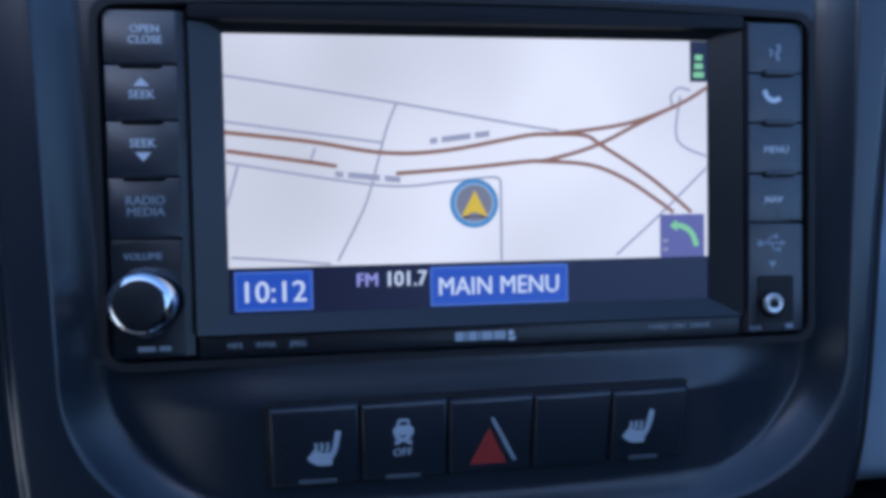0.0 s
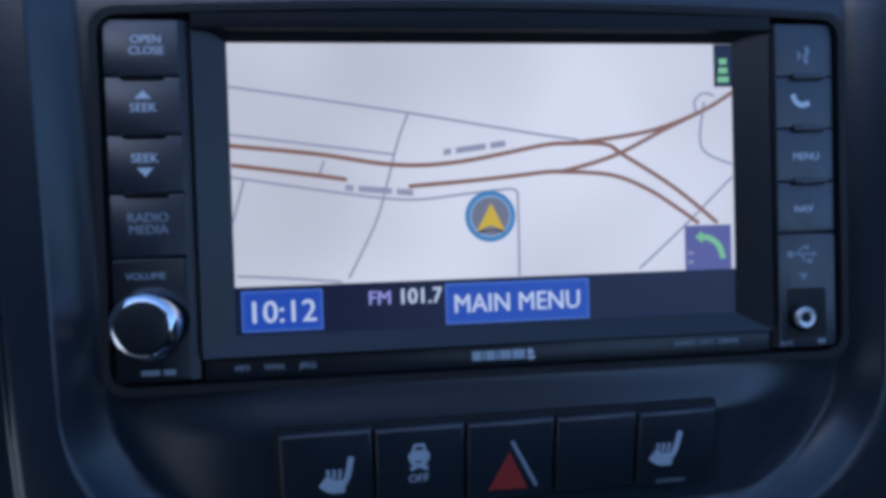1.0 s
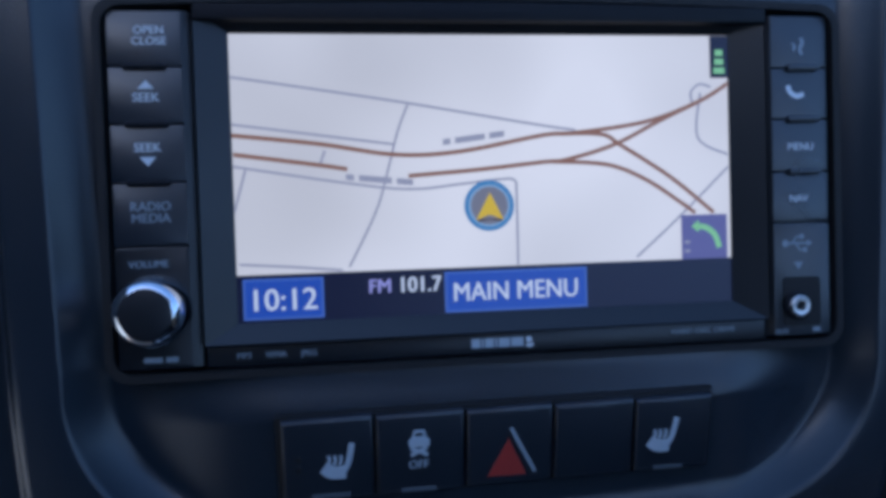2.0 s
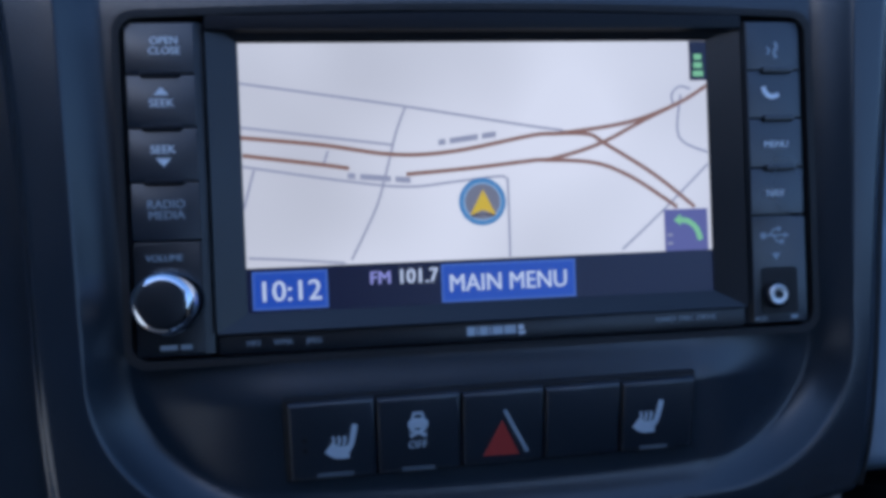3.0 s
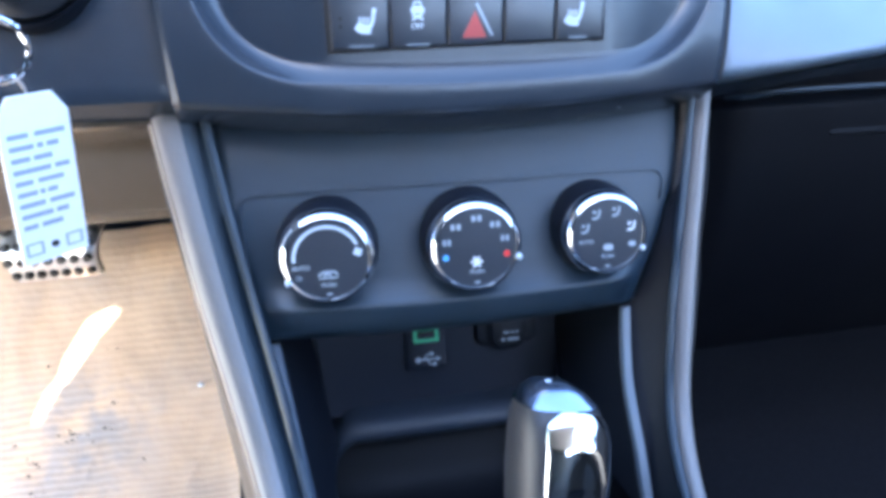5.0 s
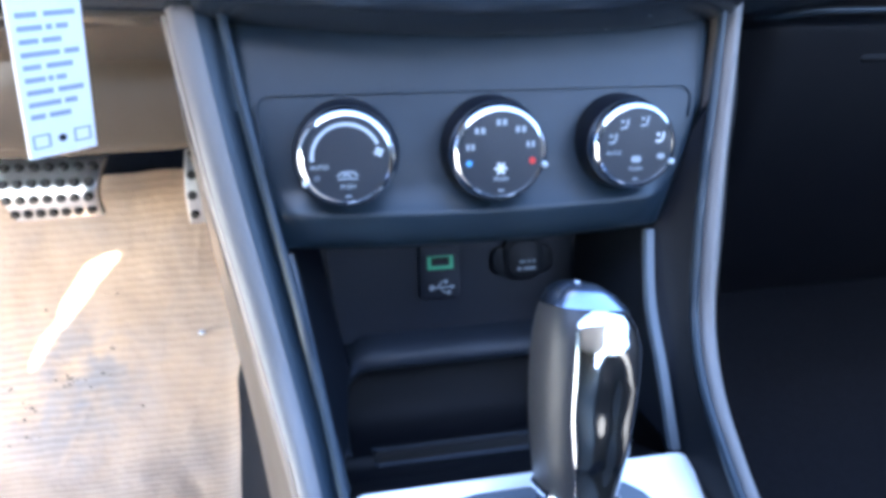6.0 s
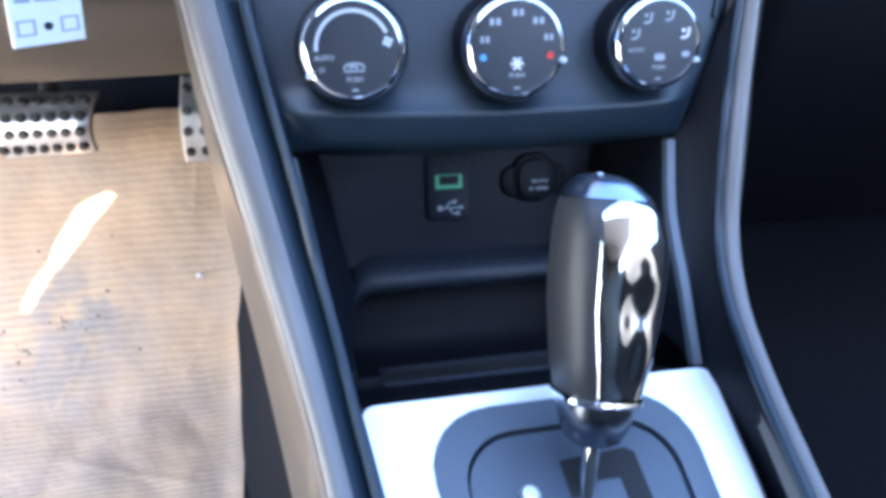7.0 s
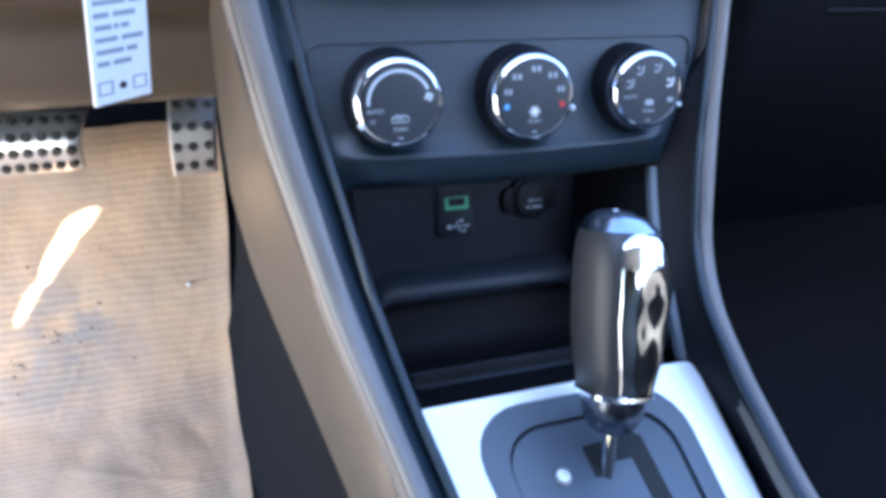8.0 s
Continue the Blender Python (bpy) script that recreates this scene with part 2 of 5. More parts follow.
def prism(bm, outline, y0, y1, bevel=0.0, steps=2):
    """A slab with that outline in x and z, from y0 (its front) to y1; its front edge may be rounded off."""
    rings = []
    if bevel:
        mid = (sum(p[0] for p in outline) / len(outline), sum(p[1] for p in outline) / len(outline))
        half = max(1e-6, max(abs(p[0] - mid[0]) for p in outline)), max(1e-6, max(abs(p[1] - mid[1]) for p in outline))
        for k in range(steps + 1):
            a = math.pi / 2 * k / steps
            inset, y = bevel * (1 - math.sin(a)), y0 + bevel * (1 - math.cos(a))
            fx, fz = 1 - inset / half[0], 1 - inset / half[1]
            rings.append([bm.verts.new((mid[0] + (x - mid[0]) * fx, y, mid[1] + (z - mid[1]) * fz)) for x, z in outline])
    else:
        rings.append([bm.verts.new((x, y0, z)) for x, z in outline])
    rings.append([bm.verts.new((x, y1, z)) for x, z in outline])
    bm.faces.new(rings[0])
    for a, b in zip(rings, rings[1:]):
        for k in range(len(a)):
            bm.faces.new((a[k], a[k - 1], b[k - 1], b[k]))
    bm.faces.new(list(reversed(rings[-1])))
    return bm


def frame_slab(bm, outer, inner, y0, y1, slope=0.0):
    """A flat ring between two outlines with as many points, from y0 to y1; the inner edge may lie deeper by slope."""
    loops = [[bm.verts.new((x, y, z)) for x, z in line] for line, y in ((outer, y0), (inner, y0 + slope), (inner, y1), (outer, y1))]
    n = len(outer)
    for a, b in zip(loops, loops[1:] + loops[:1]):
        for k in range(n):
            bm.faces.new((a[k], a[k - 1], b[k - 1], b[k]))
    return bm


def lathe(bm, profile, cx, cz, n=40, tilt=None):
    """A turned body about an axis along y: profile of (radius, y)."""
    rings = []
    for r, y in profile:
        if r < 1e-5:
            rings.append([bm.verts.new((cx, y, cz))])
        else:
            rings.append([bm.verts.new((cx + r * math.cos(2 * math.pi * k / n), y, cz + r * math.sin(2 * math.pi * k / n))) for k in range(n)])
    for a, b in zip(rings, rings[1:]):
        if len(a) == 1 and len(b) == 1:
            continue
        for k in range(n):
            if len(a) == 1:
                bm.faces.new((a[0], b[k - 1], b[k]))
            elif len(b) == 1:
                bm.faces.new((a[k], a[k - 1], b[0]))
            else:
                bm.faces.new((a[k], a[k - 1], b[k - 1], b[k]))
    if len(rings[0]) > 1:
        bm.faces.new(rings[0])
    if len(rings[-1]) > 1:
        bm.faces.new(list(reversed(rings[-1])))
    return bm


def loft(bm, sections, closed=True, caps=True):
    """A skin over sections with as many points each."""
    rows = [[bm.verts.new(p) for p in s] for s in sections]
    n = len(rows[0])
    for a, b in zip(rows, rows[1:]):
        for k in range(0 if closed else 1, n):
            bm.faces.new((a[k], a[k - 1], b[k - 1], b[k]))
    if caps and closed:
        bm.faces.new(rows[0])
        bm.faces.new(list(reversed(rows[-1])))
    return bm


def sheet(bm, f, us, vs, thick=(0, 0.004, 0)):
    """A curved panel f(u, v) with a thickness."""
    front = [[Vector(f(u, v)) for u in us] for v in vs]
    a = [[bm.verts.new(p) for p in row] for row in front]
    b = [[bm.verts.new(p + Vector(thick)) for p in row] for row in front]
    for g in (a, b):
        for i in range(len(vs) - 1):
            for j in range(len(us) - 1):
                bm.faces.new((g[i][j], g[i][j + 1], g[i + 1][j + 1], g[i + 1][j]))
    rim = [(i, 0) for i in range(len(vs))] + [(len(vs) - 1, j) for j in range(1, len(us))]
    rim += [(i, len(us) - 1) for i in range(len(vs) - 2, -1, -1)] + [(0, j) for j in range(len(us) - 2, 0, -1)]
    for (i, j), (k, l) in zip(rim, rim[1:] + rim[:1]):
        bm.faces.new((a[i][j], a[k][l], b[k][l], b[i][j]))
    return bm


def steps(a, b, n):
    return [a + (b - a) * k / n for k in range(n + 1)]


def smoothstep(a, b, x):
    t = min(1.0, max(0.0, (x - a) / (b - a)))
    return t * t * (3 - 2 * t)


def curve_at(points, t):
    """Runs through the points (Catmull-Rom), t from 0 to 1."""
    n = len(points) - 1
    s = min(max(t, 0), 0.99999) * n
    i = int(s)
    s -= i
    p = [Vector(points[min(max(i + k, 0), n)]) for k in (-1, 0, 1, 2)]
    return 0.5 * (2 * p[1] + (p[2] - p[0]) * s + (2 * p[0] - 5 * p[1] + 4 * p[2] - p[3]) * s * s + (3 * p[1] - p[0] - 3 * p[2] + p[3]) * s ** 3)


def tube(bm, points, r, n=10, closed=False):
    """A round bar along points."""
    pts = [Vector(p) for p in points]
    rows = []
    for k, p in enumerate(pts):
        a = pts[k - 1] if k or closed else p
        b = pts[(k + 1) % len(pts)] if k + 1 < len(pts) or closed else p
        d = (b - a).normalized()
        side = d.cross(Vector((0.3, 0.5, 0.81))).normalized()
        up = side.cross(d)
        rows.append([bm.verts.new(p + r * (math.cos(2 * math.pi * j / n) * side + math.sin(2 * math.pi * j / n) * up)) for j in range(n)])
    for a, b in zip(rows, rows[1:] + (rows[:1] if closed else [])):
        for k in range(n):
            bm.faces.new((a[k], a[k - 1], b[k - 1], b[k]))
    if not closed:
        bm.faces.new(rows[0])
        bm.faces.new(list(reversed(rows[-1])))
    return bm


def ribbon(bm, points, w, y, depth=0.0002):
    """A flat printed stroke along points (x, z), its front at y."""
    n = len(points)
    left, right = [], []
    for k, (x, z) in enumerate(points):
        a, b = points[max(k - 1, 0)], points[min(k + 1, n - 1)]
        d = math.hypot(b[0] - a[0], b[1] - a[1]) or 1
        nx, nz = -(b[1] - a[1]) / d, (b[0] - a[0]) / d
        left.append((x + nx * w / 2, z + nz * w / 2))
        right.append((x - nx * w / 2, z - nz * w / 2))
    return loft(bm, [[(a[0], y, a[1]), (b[0], y, b[1]), (b[0], y + depth, b[1]), (a[0], y + depth, a[1])] for a, b in zip(left, right)])


def smooth_line(points, n=6):
    p3 = [(x, 0, z) for x, z in points]
    return [(q.x, q.z) for q in (curve_at(p3, k / (n * (len(points) - 1))) for k in range(n * (len(points) - 1) + 1))]


def bars(bm, x0, z0, x1, h, y, lengths=(3, 2, 3), slope=0.0):
    """Writing too small to read: short bars from x0 to x1, standing on z0."""
    total, x = sum(lengths) + 0.6 * (len(lengths) - 1), x0
    for w in lengths:
        a, b = x, x + (x1 - x0) * w / total
        prism(bm, [(a, z0 + slope * (a - x0)), (b, z0 + slope * (b - x0)), (b, z0 + h + slope * (b - x0)), (a, z0 + h + slope * (a - x0))], y, y + 0.0002)
        x = b + (x1 - x0) * 0.6 / total
    return bm


def lettering(text, x, z, height, y, align="CENTER", squeeze=1.0, weight=0.06):
    """Flat letters in the dash frame, standing on z, facing the cabin."""
    data = bpy.data.curves.new("letters", "FONT")
    data.body, data.align_x, data.size, data.extrude = text, align, 1.0, 0.0
    data.resolution_u = 3
    ob = new("letters", data)
    mesh = bpy.data.meshes.new_from_object(ob.evaluated_get(bpy.context.evaluated_depsgraph_get()))
    bpy.data.objects.remove(ob)
    bpy.data.curves.remove(data)
    bm = bmesh.new()
    bm.from_mesh(mesh)
    bpy.data.meshes.remove(mesh)
    k = height / 0.73
    bm.transform(Matrix(((k * squeeze, 0, 0, x - 0.5 * weight * height), (0, 0, 1, y), (0, k, 0, z), (0, 0, 0, 1))))
    heavier = bm.copy()
    heavier.transform(Matrix.Translation((weight * height, -0.00003, 0.35 * weight * height)))
    return merge(bm, heavier)


def merge(bm, other):
    """Adds another bmesh to bm."""
    mesh = bpy.data.meshes.new("joined")
    other.to_mesh(mesh)
    other.free()
    bm.from_mesh(mesh)
    bpy.data.meshes.remove(mesh)
    return bm


def disc(bm, cx, cz, r, y0, y1, n=24):
    return prism(bm, [(cx + r * math.cos(2 * math.pi * k / n), cz + r * math.sin(2 * math.pi * k / n)) for k in range(n)], y0, y1)


def block(bm, x0, x1, y0, y1, z0, z1, bevel=0.0):
    made = bmesh.ops.create_cube(bm, size=1.0, matrix=Matrix.Translation(((x0 + x1) / 2, (y0 + y1) / 2, (z0 + z1) / 2)) @ Matrix.Diagonal((x1 - x0, y1 - y0, z1 - z0, 1)))
    if bevel:
        edges = list({e for v in made["verts"] for e in v.link_edges})
        bmesh.ops.bevel(bm, geom=edges, offset=bevel, segments=2, profile=0.5, affect="EDGES")
    return bm


FLAT = Matrix.Identity(4)

# ---- the cabin ----
ground = bmesh.new()
bmesh.ops.create_grid(ground, x_segments=8, y_segments=8, size=400)
ground.transform(Matrix.Translation((0, 0, -0.35)))
solo("ground", ground, tarmac, "pale concrete lot around the parked car", "ground", kind="structure", m=FLAT)


def toe(y):
    """The floor's height: flat under the seats, rising to the bulkhead."""
    return 0.55 * ((y - 0.12) + math.sqrt((y - 0.12) ** 2 + 0.0012)) if y > -0.4 else 0.0


floor = bmesh.new()
sheet(floor, lambda x, y: (x, y, toe(y) - 0.012), steps(-0.75, 0.75, 12), steps(-1.6, 0.48, 60), (0, 0, -0.03))
solo("floor", floor, carpet_black, "black carpeted car floor rising to the bulkhead", "floor", kind="structure", m=FLAT)

ROOF, SILL = 1.12, 0.62
# the roof is unseen; it stops short so that sky light reaches the dash
ceiling = bmesh.new()
block(ceiling, -0.78, 0.46, -1.65, -0.57, ROOF, ROOF + 0.04)
solo("ceiling", ceiling, headliner, "unseen pale grey roof panel, left open ahead for light", "ceiling", kind="structure", m=FLAT)
# unseen panels, added and sized to close the cabin and shape its light
for name, x0, x1, y0, y1, z0, z1 in (
    ("wall_right_lower", 0.75, 0.79, -1.65, 0.62, -0.05, 0.64),
    ("wall_rear_lower", -0.75, 0.75, -1.65, -1.61, -0.05, 0.88),
    ("wall_rear_upper", -0.75, 0.08, -1.65, -1.61, 0.88, ROOF),
    ("wall_left_rear", -0.79, -0.75, -1.65, -0.66, -0.05, SILL),
    ("wall_left_front", -0.79, -0.75, 0.36, 0.62, -0.05, SILL),
    ("wall_left_upper", -0.79, -0.756, -0.66, 0.30, 0.44, ROOF),
    ("wall_front", -0.75, 0.75, 0.50, 0.54, -0.05, 0.585),
    ("pillar_right", 0.70, 0.75, -0.80, -0.70, 0.64, ROOF),
    ("pillar_rear_right", 0.70, 0.79, -1.65, -1.40, 0.64, ROOF),
    ("pillar_rear_left", -0.79, -0.60, -1.65, -1.50, SILL, ROOF),
):
    bm = bmesh.new()
    block(bm, x0, x1, y0, y1, z0, z1)
    solo(name, bm, unseen_panel, "unseen dark panel added to close the cabin and shape its light", "wall", kind="structure", m=FLAT)

# An added, unseen side panel; its gap is cut to throw one sliver of sun onto the floor paper.
sliver = [(-0.2449, 0.2461, 0.1468), (-0.2564, 0.2449, 0.1455), (-0.2767, 0.2392, 0.1394), (-0.2837, 0.2328, 0.1324), (-0.2986, 0.215, 0.1133), (-0.3015, 0.2051, 0.1029), (-0.305, 0.2027, 0.1003), (-0.3139, 0.1965, 0.0938), (-0.3227, 0.1832, 0.0799), (-0.3232, 0.1789, 0.0755), (-0.3167, 0.1775, 0.0741), (-0.307, 0.1889, 0.0858), (-0.3003, 0.1967, 0.094), (-0.2985, 0.2003, 0.0978), (-0.2927, 0.202, 0.0995), (-0.2696, 0.2236, 0.1226), (-0.2681, 0.2276, 0.1269), (-0.2602, 0.2317, 0.1312), (-0.2473, 0.2424, 0.1428)]
gap = []
for n, p in enumerate(sliver):
    before, after = Vector(sliver[n - 1]), Vector(sliver[(n + 1) % len(sliver)])
    side = (after - before).cross(Vector((0, -0.7, 0.7))).normalized()
    p = Vector(p) - 0.0015 * side
    k = (p.x + 0.75) / -SUN_TO.x
    gap.append((p.y + k * SUN_TO.y, p.z + k * SUN_TO.z))
corners = bmesh.new()
edges = []
for loop in ([(-1.61, SILL), (-0.34, SILL), (-0.34, ROOF), (-1.61, ROOF)], gap):
    ring = [corners.verts.new((a, 0.75, b)) for a, b in loop]
    edges += [corners.edges.new((ring[k - 1], ring[k])) for k in range(len(ring))]
bmesh.ops.triangle_fill(corners, edges=edges, use_beauty=True)
thick = bmesh.ops.extrude_face_region(corners, geom=corners.faces[:])
bmesh.ops.translate(corners, vec=(0, 0.004, 0), verts=[v for v in thick["geom"] if isinstance(v, bmesh.types.BMVert)])
TURNED = Matrix(((0, -1, 0, 0), (1, 0, 0, 0), (0, 0, 1, 0), (0, 0, 0, 1)))
solo("sun_mask_panel", corners, unseen_panel, "unseen dark side panel added to cut the sun to a sliver", "wall", kind="structure", m=TURNED)


# ---- centre stack bezel ----
def seam(z):
    """Half the stack's width at a height."""
    return 0.1215 + 0.070 * max(0, z + 0.105) + 0.10 * max(0, z + 0.02) ** 1.5


def seam_left(z):
    """The same on the driver's side, where the panel reaches a little further out."""
    return seam(z) + 0.0027 + 0.0025 * smoothstep(0.03, -0.08, z)


def basin(x, z):
    """Distance to the outline of the recess round the radio, negative inside, and how far it is a side rather than the bottom."""
    bottom = -0.1028 + 0.0036 * min(1.0, (x / 0.085) ** 2)
    half, r = 0.1137 + 0.036 * max(0, z + 0.085), 0.042
    dx, dz = abs(x) - (half - r), (bottom + r) - z
    return math.hypot(max(dx, 0), max(dz, 0)) + min(max(dx, dz), 0) - r, smoothstep(-0.02, 0.03, dx - dz)


def recess(x, z):
    """The recess floor: flush behind the radio; below it a swelling carries the switches, its face leaning back towards its foot."""
    side = 0.0032 + 0.0070 * min(1.0, max(0.0, (-0.050 - z) / 0.045))
    face = -0.0054 + 0.15 * max(0.0, -0.066 - z) + 0.0028 * smoothstep(-0.067, -0.053, z)
    mid = smoothstep(0.112, 0.060, abs(x - 0.001)) * smoothstep(-0.0516, -0.0532, z)
    return side + (face - side) * mid


def stack_depth(x, z):
    d, beside = basin(x, z)
    q = max(0.0, (d - 0.001 - 0.001 * beside) / 0.030)
    fall = (0.0085 - 0.0045 * beside) * min(1.1, q * q / (q + 0.25) * 1.25)
    climb = min(1.0, max(0.0, (d + 0.0092) / 0.0104)) ** 1.5
    climb -= 3.3 * max(0.0, climb - 0.85) ** 2
    floor_y = recess(x, z)
    return floor_y + (-0.0055 - floor_y) * climb + fall


def lip(x):
    return -0.1200 + 0.0065 * min(1.3, (x / 0.112) ** 2)


def stack_point(u, v):
    if v >= 0:
        z = lip(u * 0.12) + v * (0.125 - lip(u * 0.12))
        x = u * (seam(z) if u > 0 else seam_left(z))
        z = lip(x) + v * (0.125 - lip(x))
        y = stack_depth(x, z)
        edge = smoothstep(0.965, 1.0, abs(u))
        y += 0.0018 * edge ** 2 + 0.012 * max(0, 1 - (z - lip(x)) / 0.007) ** 2
        y += 8.0 * max(0, z - 0.048) ** 2
        return (x, y, z)
    x = u * (seam(-0.118) if u > 0 else seam_left(-0.118))
    y0 = stack_depth(x, lip(x)) + 0.012
    return (x, y0 + 0.055 * -v, lip(x) - 0.003 * math.sin(math.pi / 2 * min(1, -4 * v)) + 0.004 * -v)


def arched(cx, cz, w, h, r, rise=0.0024):
    """A rounded rectangle whose top bows upward."""
    out = []
    for x, z in rounded(cx, cz, w, h, r):
        out.append((x, z))
    top = [p for p in out if p[1] > cz]
    a, b = max(p[0] for p in top) - r, min(p[0] for p in top) + r
    crown = [(a + (b - a) * k / 10, cz + h / 2) for k in range(1, 10)]
    at_right = max(range(len(out)), key=lambda i: (round(out[i][1], 6), out[i][0]))
    after = out[(at_right + 1) % len(out)]
    if after[0] < out[at_right][0] - 0.02:
        out = out[:at_right + 1] + crown + out[at_right + 1:]
    else:
        out = out[:at_right] + crown[::-1] + out[at_right:]
    return [(x, z + (rise * (1 - ((x - cx) / (w / 2)) ** 2) if z > cz else 0)) for x, z in out]


stack = thing("centre_stack", at(DASH, 0, 0.03, -0.12), "charcoal grained plastic centre stack bezel with a deep rounded recess", "dashboard")
bm = bmesh.new()
sheet(bm, stack_point, steps(-1, -0.70, 110) + steps(-0.69, 0.69, 130) + steps(0.70, 1, 110), [-1, -0.5, -0.25, -0.12, -0.05] + steps(0, 0.06, 14) + steps(0.064, 0.40, 110) + steps(0.41, 1, 60), (0, 0.004, 0))
part("bezel", bm, dash_plastic, stack)
bm = bmesh.new()
frame_slab(bm, arched(0.0003, -0.0035, 0.2108, 0.1012, 0.006), arched(0.0003, -0.0035, 0.2066, 0.0970, 0.005), -0.0030, 0.012)
part("radio_surround", bm, dark_gap, stack, "dark shadow gap round the radio")

# ---- head unit ----
unit = thing("head_unit", at(DASH, 0, 0.01, -0.052), "black in-dash navigation radio with a lit map display", "car radio")
bm = bmesh.new()
prism(bm, arched(0.0003, -0.0035, 0.2062, 0.0965, 0.005), 0.0015, 0.030, 0.0012)
part("casing", bm, unit_plastic, unit)
bm = bmesh.new()
outer = [(-0.0795, -0.0450), (0.0815, -0.0450), (0.0815, 0.0440), (-0.0795, 0.0440)]
inner = [(-0.0712, -0.0398), (0.0722, -0.0398), (0.0722, 0.0388), (-0.0712, 0.0388)]
frame_slab(bm, outer, inner, -0.0035, 0.0014, 0.0035)
part("display_frame", bm, unit_plastic, unit, "bevelled black display frame")
bm = bmesh.new()
prism(bm, [(-0.0795, -0.0515), (0.0815, -0.0515), (0.0815, -0.0455), (-0.0795, -0.0455)], -0.0015, 0.0014, 0.0008)
part("lower_strip", bm, unit_plastic, unit)
bm = bmesh.new()
prism(bm, [(-0.0795, 0.0412), (0.0815, 0.0412), (0.0815, 0.0451)] + [(0.0815 - 0.161 * k / 10, 0.0451 + 0.0013 * math.sin(math.pi * k / 10)) for k in range(1, 10)] + [(-0.0795, 0.0451)], -0.0048, 0.0012, 0.0008)
part("top_hood", bm, matte_plastic, unit)

screen_bm = bmesh.new()
prism(screen_bm, inner, 0.0006, 0.0013)
screen = part("screen", screen_bm, map_white, unit, "bright white map display")
Y1, Y2, Y3, Y4 = 0.0004, 0.0002, 0.0, -0.0002
MINOR = (
    [(-0.0712, 0.0271), (-0.0544, 0.0246), (-0.0230, 0.0197), (0.0121, 0.0136), (0.0252, 0.0116)],
    [(-0.0230, 0.0197), (-0.0262, 0.0117), (-0.0296, -0.0003), (-0.0330, -0.0106), (-0.0407, -0.0255)],
    [(-0.0712, 0.0143), (-0.0273, 0.0083)],
    [(-0.0712, 0.0029), (-0.0397, -0.0024), (-0.0228, -0.0043), (-0.0091, -0.0032), (0.0021, -0.0021), (0.0067, -0.0024), (0.0073, -0.0064), (0.0072, -0.0265)],
    [(-0.0464, 0.0069), (-0.0478, 0.0030)],
    [(-0.0679, 0.0019), (-0.0712, -0.0094)],
    [(-0.0704, -0.0238), (-0.0565, -0.0249), (-0.0426, -0.0263)],
    [(0.0718, 0.0002), (0.0560, -0.0144), (0.0428, -0.0257)],
    [(0.0635, 0.0221), (0.0625, 0.0089), (0.0718, 0.0038)],
    [(0.0612, 0.0185), (0.0606, 0.0222), (0.0632, 0.0246), (0.0668, 0.0238)],
)
MAIN = (
    [(-0.0712, 0.0113), (-0.0481, 0.0087), (-0.0269, 0.0054), (-0.0087, 0.0060), (0.0157, 0.0103), (0.0252, 0.0108), (0.0465, 0.0138), (0.0624, 0.0193), (0.0720, 0.0247)],
    [(-0.0709, 0.0061), (-0.0483, 0.0029), (-0.0404, 0.0016)],
    [(-0.0235, -0.0006), (-0.0034, 0.0008), (0.0154, 0.0026), (0.0220, 0.0031), (0.0365, 0.0072), (0.0504, 0.0139), (0.0624, 0.0193)],
    [(0.0200, 0.0106), (0.0328, 0.0103), (0.0384, 0.0072), (0.0536, -0.0025), (0.0668, -0.0132)],
    [(0.0180, 0.0027), (0.0343, 0.0015), (0.0457, -0.0029), (0.0562, -0.0097), (0.0610, -0.0132)],
)
for line in MINOR:
    part("map_line", ribbon(bmesh.new(), smooth_line(line), 0.00068, Y1), map_grey, screen)
for line in MAIN:
    part("map_road", ribbon(bmesh.new(), smooth_line(line), 0.00118, Y2), map_brown, screen)
part("street_label", bars(bmesh.new(), -0.0135, 0.0078, 0.0041, 0.0017, Y2, (1, 4, 2), 0.125), map_grey, screen)
part("street_label", bars(bmesh.new(), -0.0409, -0.0014, -0.0223, 0.0017, Y2, (1, 4, 2), -0.10), map_grey, screen)
part("status_bar", prism(bmesh.new(), [(-0.0712, -0.0398), (0.0722, -0.0398), (0.0722, -0.0268), (-0.0712, -0.0268)], Y1, Y1 + 0.0003), bar_navy, screen, "dark blue status bar")


def screen_key(x0, x1, z0, z1, text, x, z, h, squeeze):
    part("key_edge", prism(bmesh.new(), [(x0, z0), (x1, z0), (x1, z1), (x0, z1)], Y2, Y2 + 0.0002), button_edge, screen)
    part("key", prism(bmesh.new(), [(x0 + 0.0006, z0 + 0.0006), (x1 - 0.0006, z0 + 0.0006), (x1 - 0.0006, z1 - 0.0006), (x0 + 0.0006, z1 - 0.0006)], Y3, Y3 + 0.0002), button_blue, screen, "blue touch key")
    part("lettering", lettering(text, x, z, h, Y4, squeeze=squeeze, weight=0.03), text_white, screen)


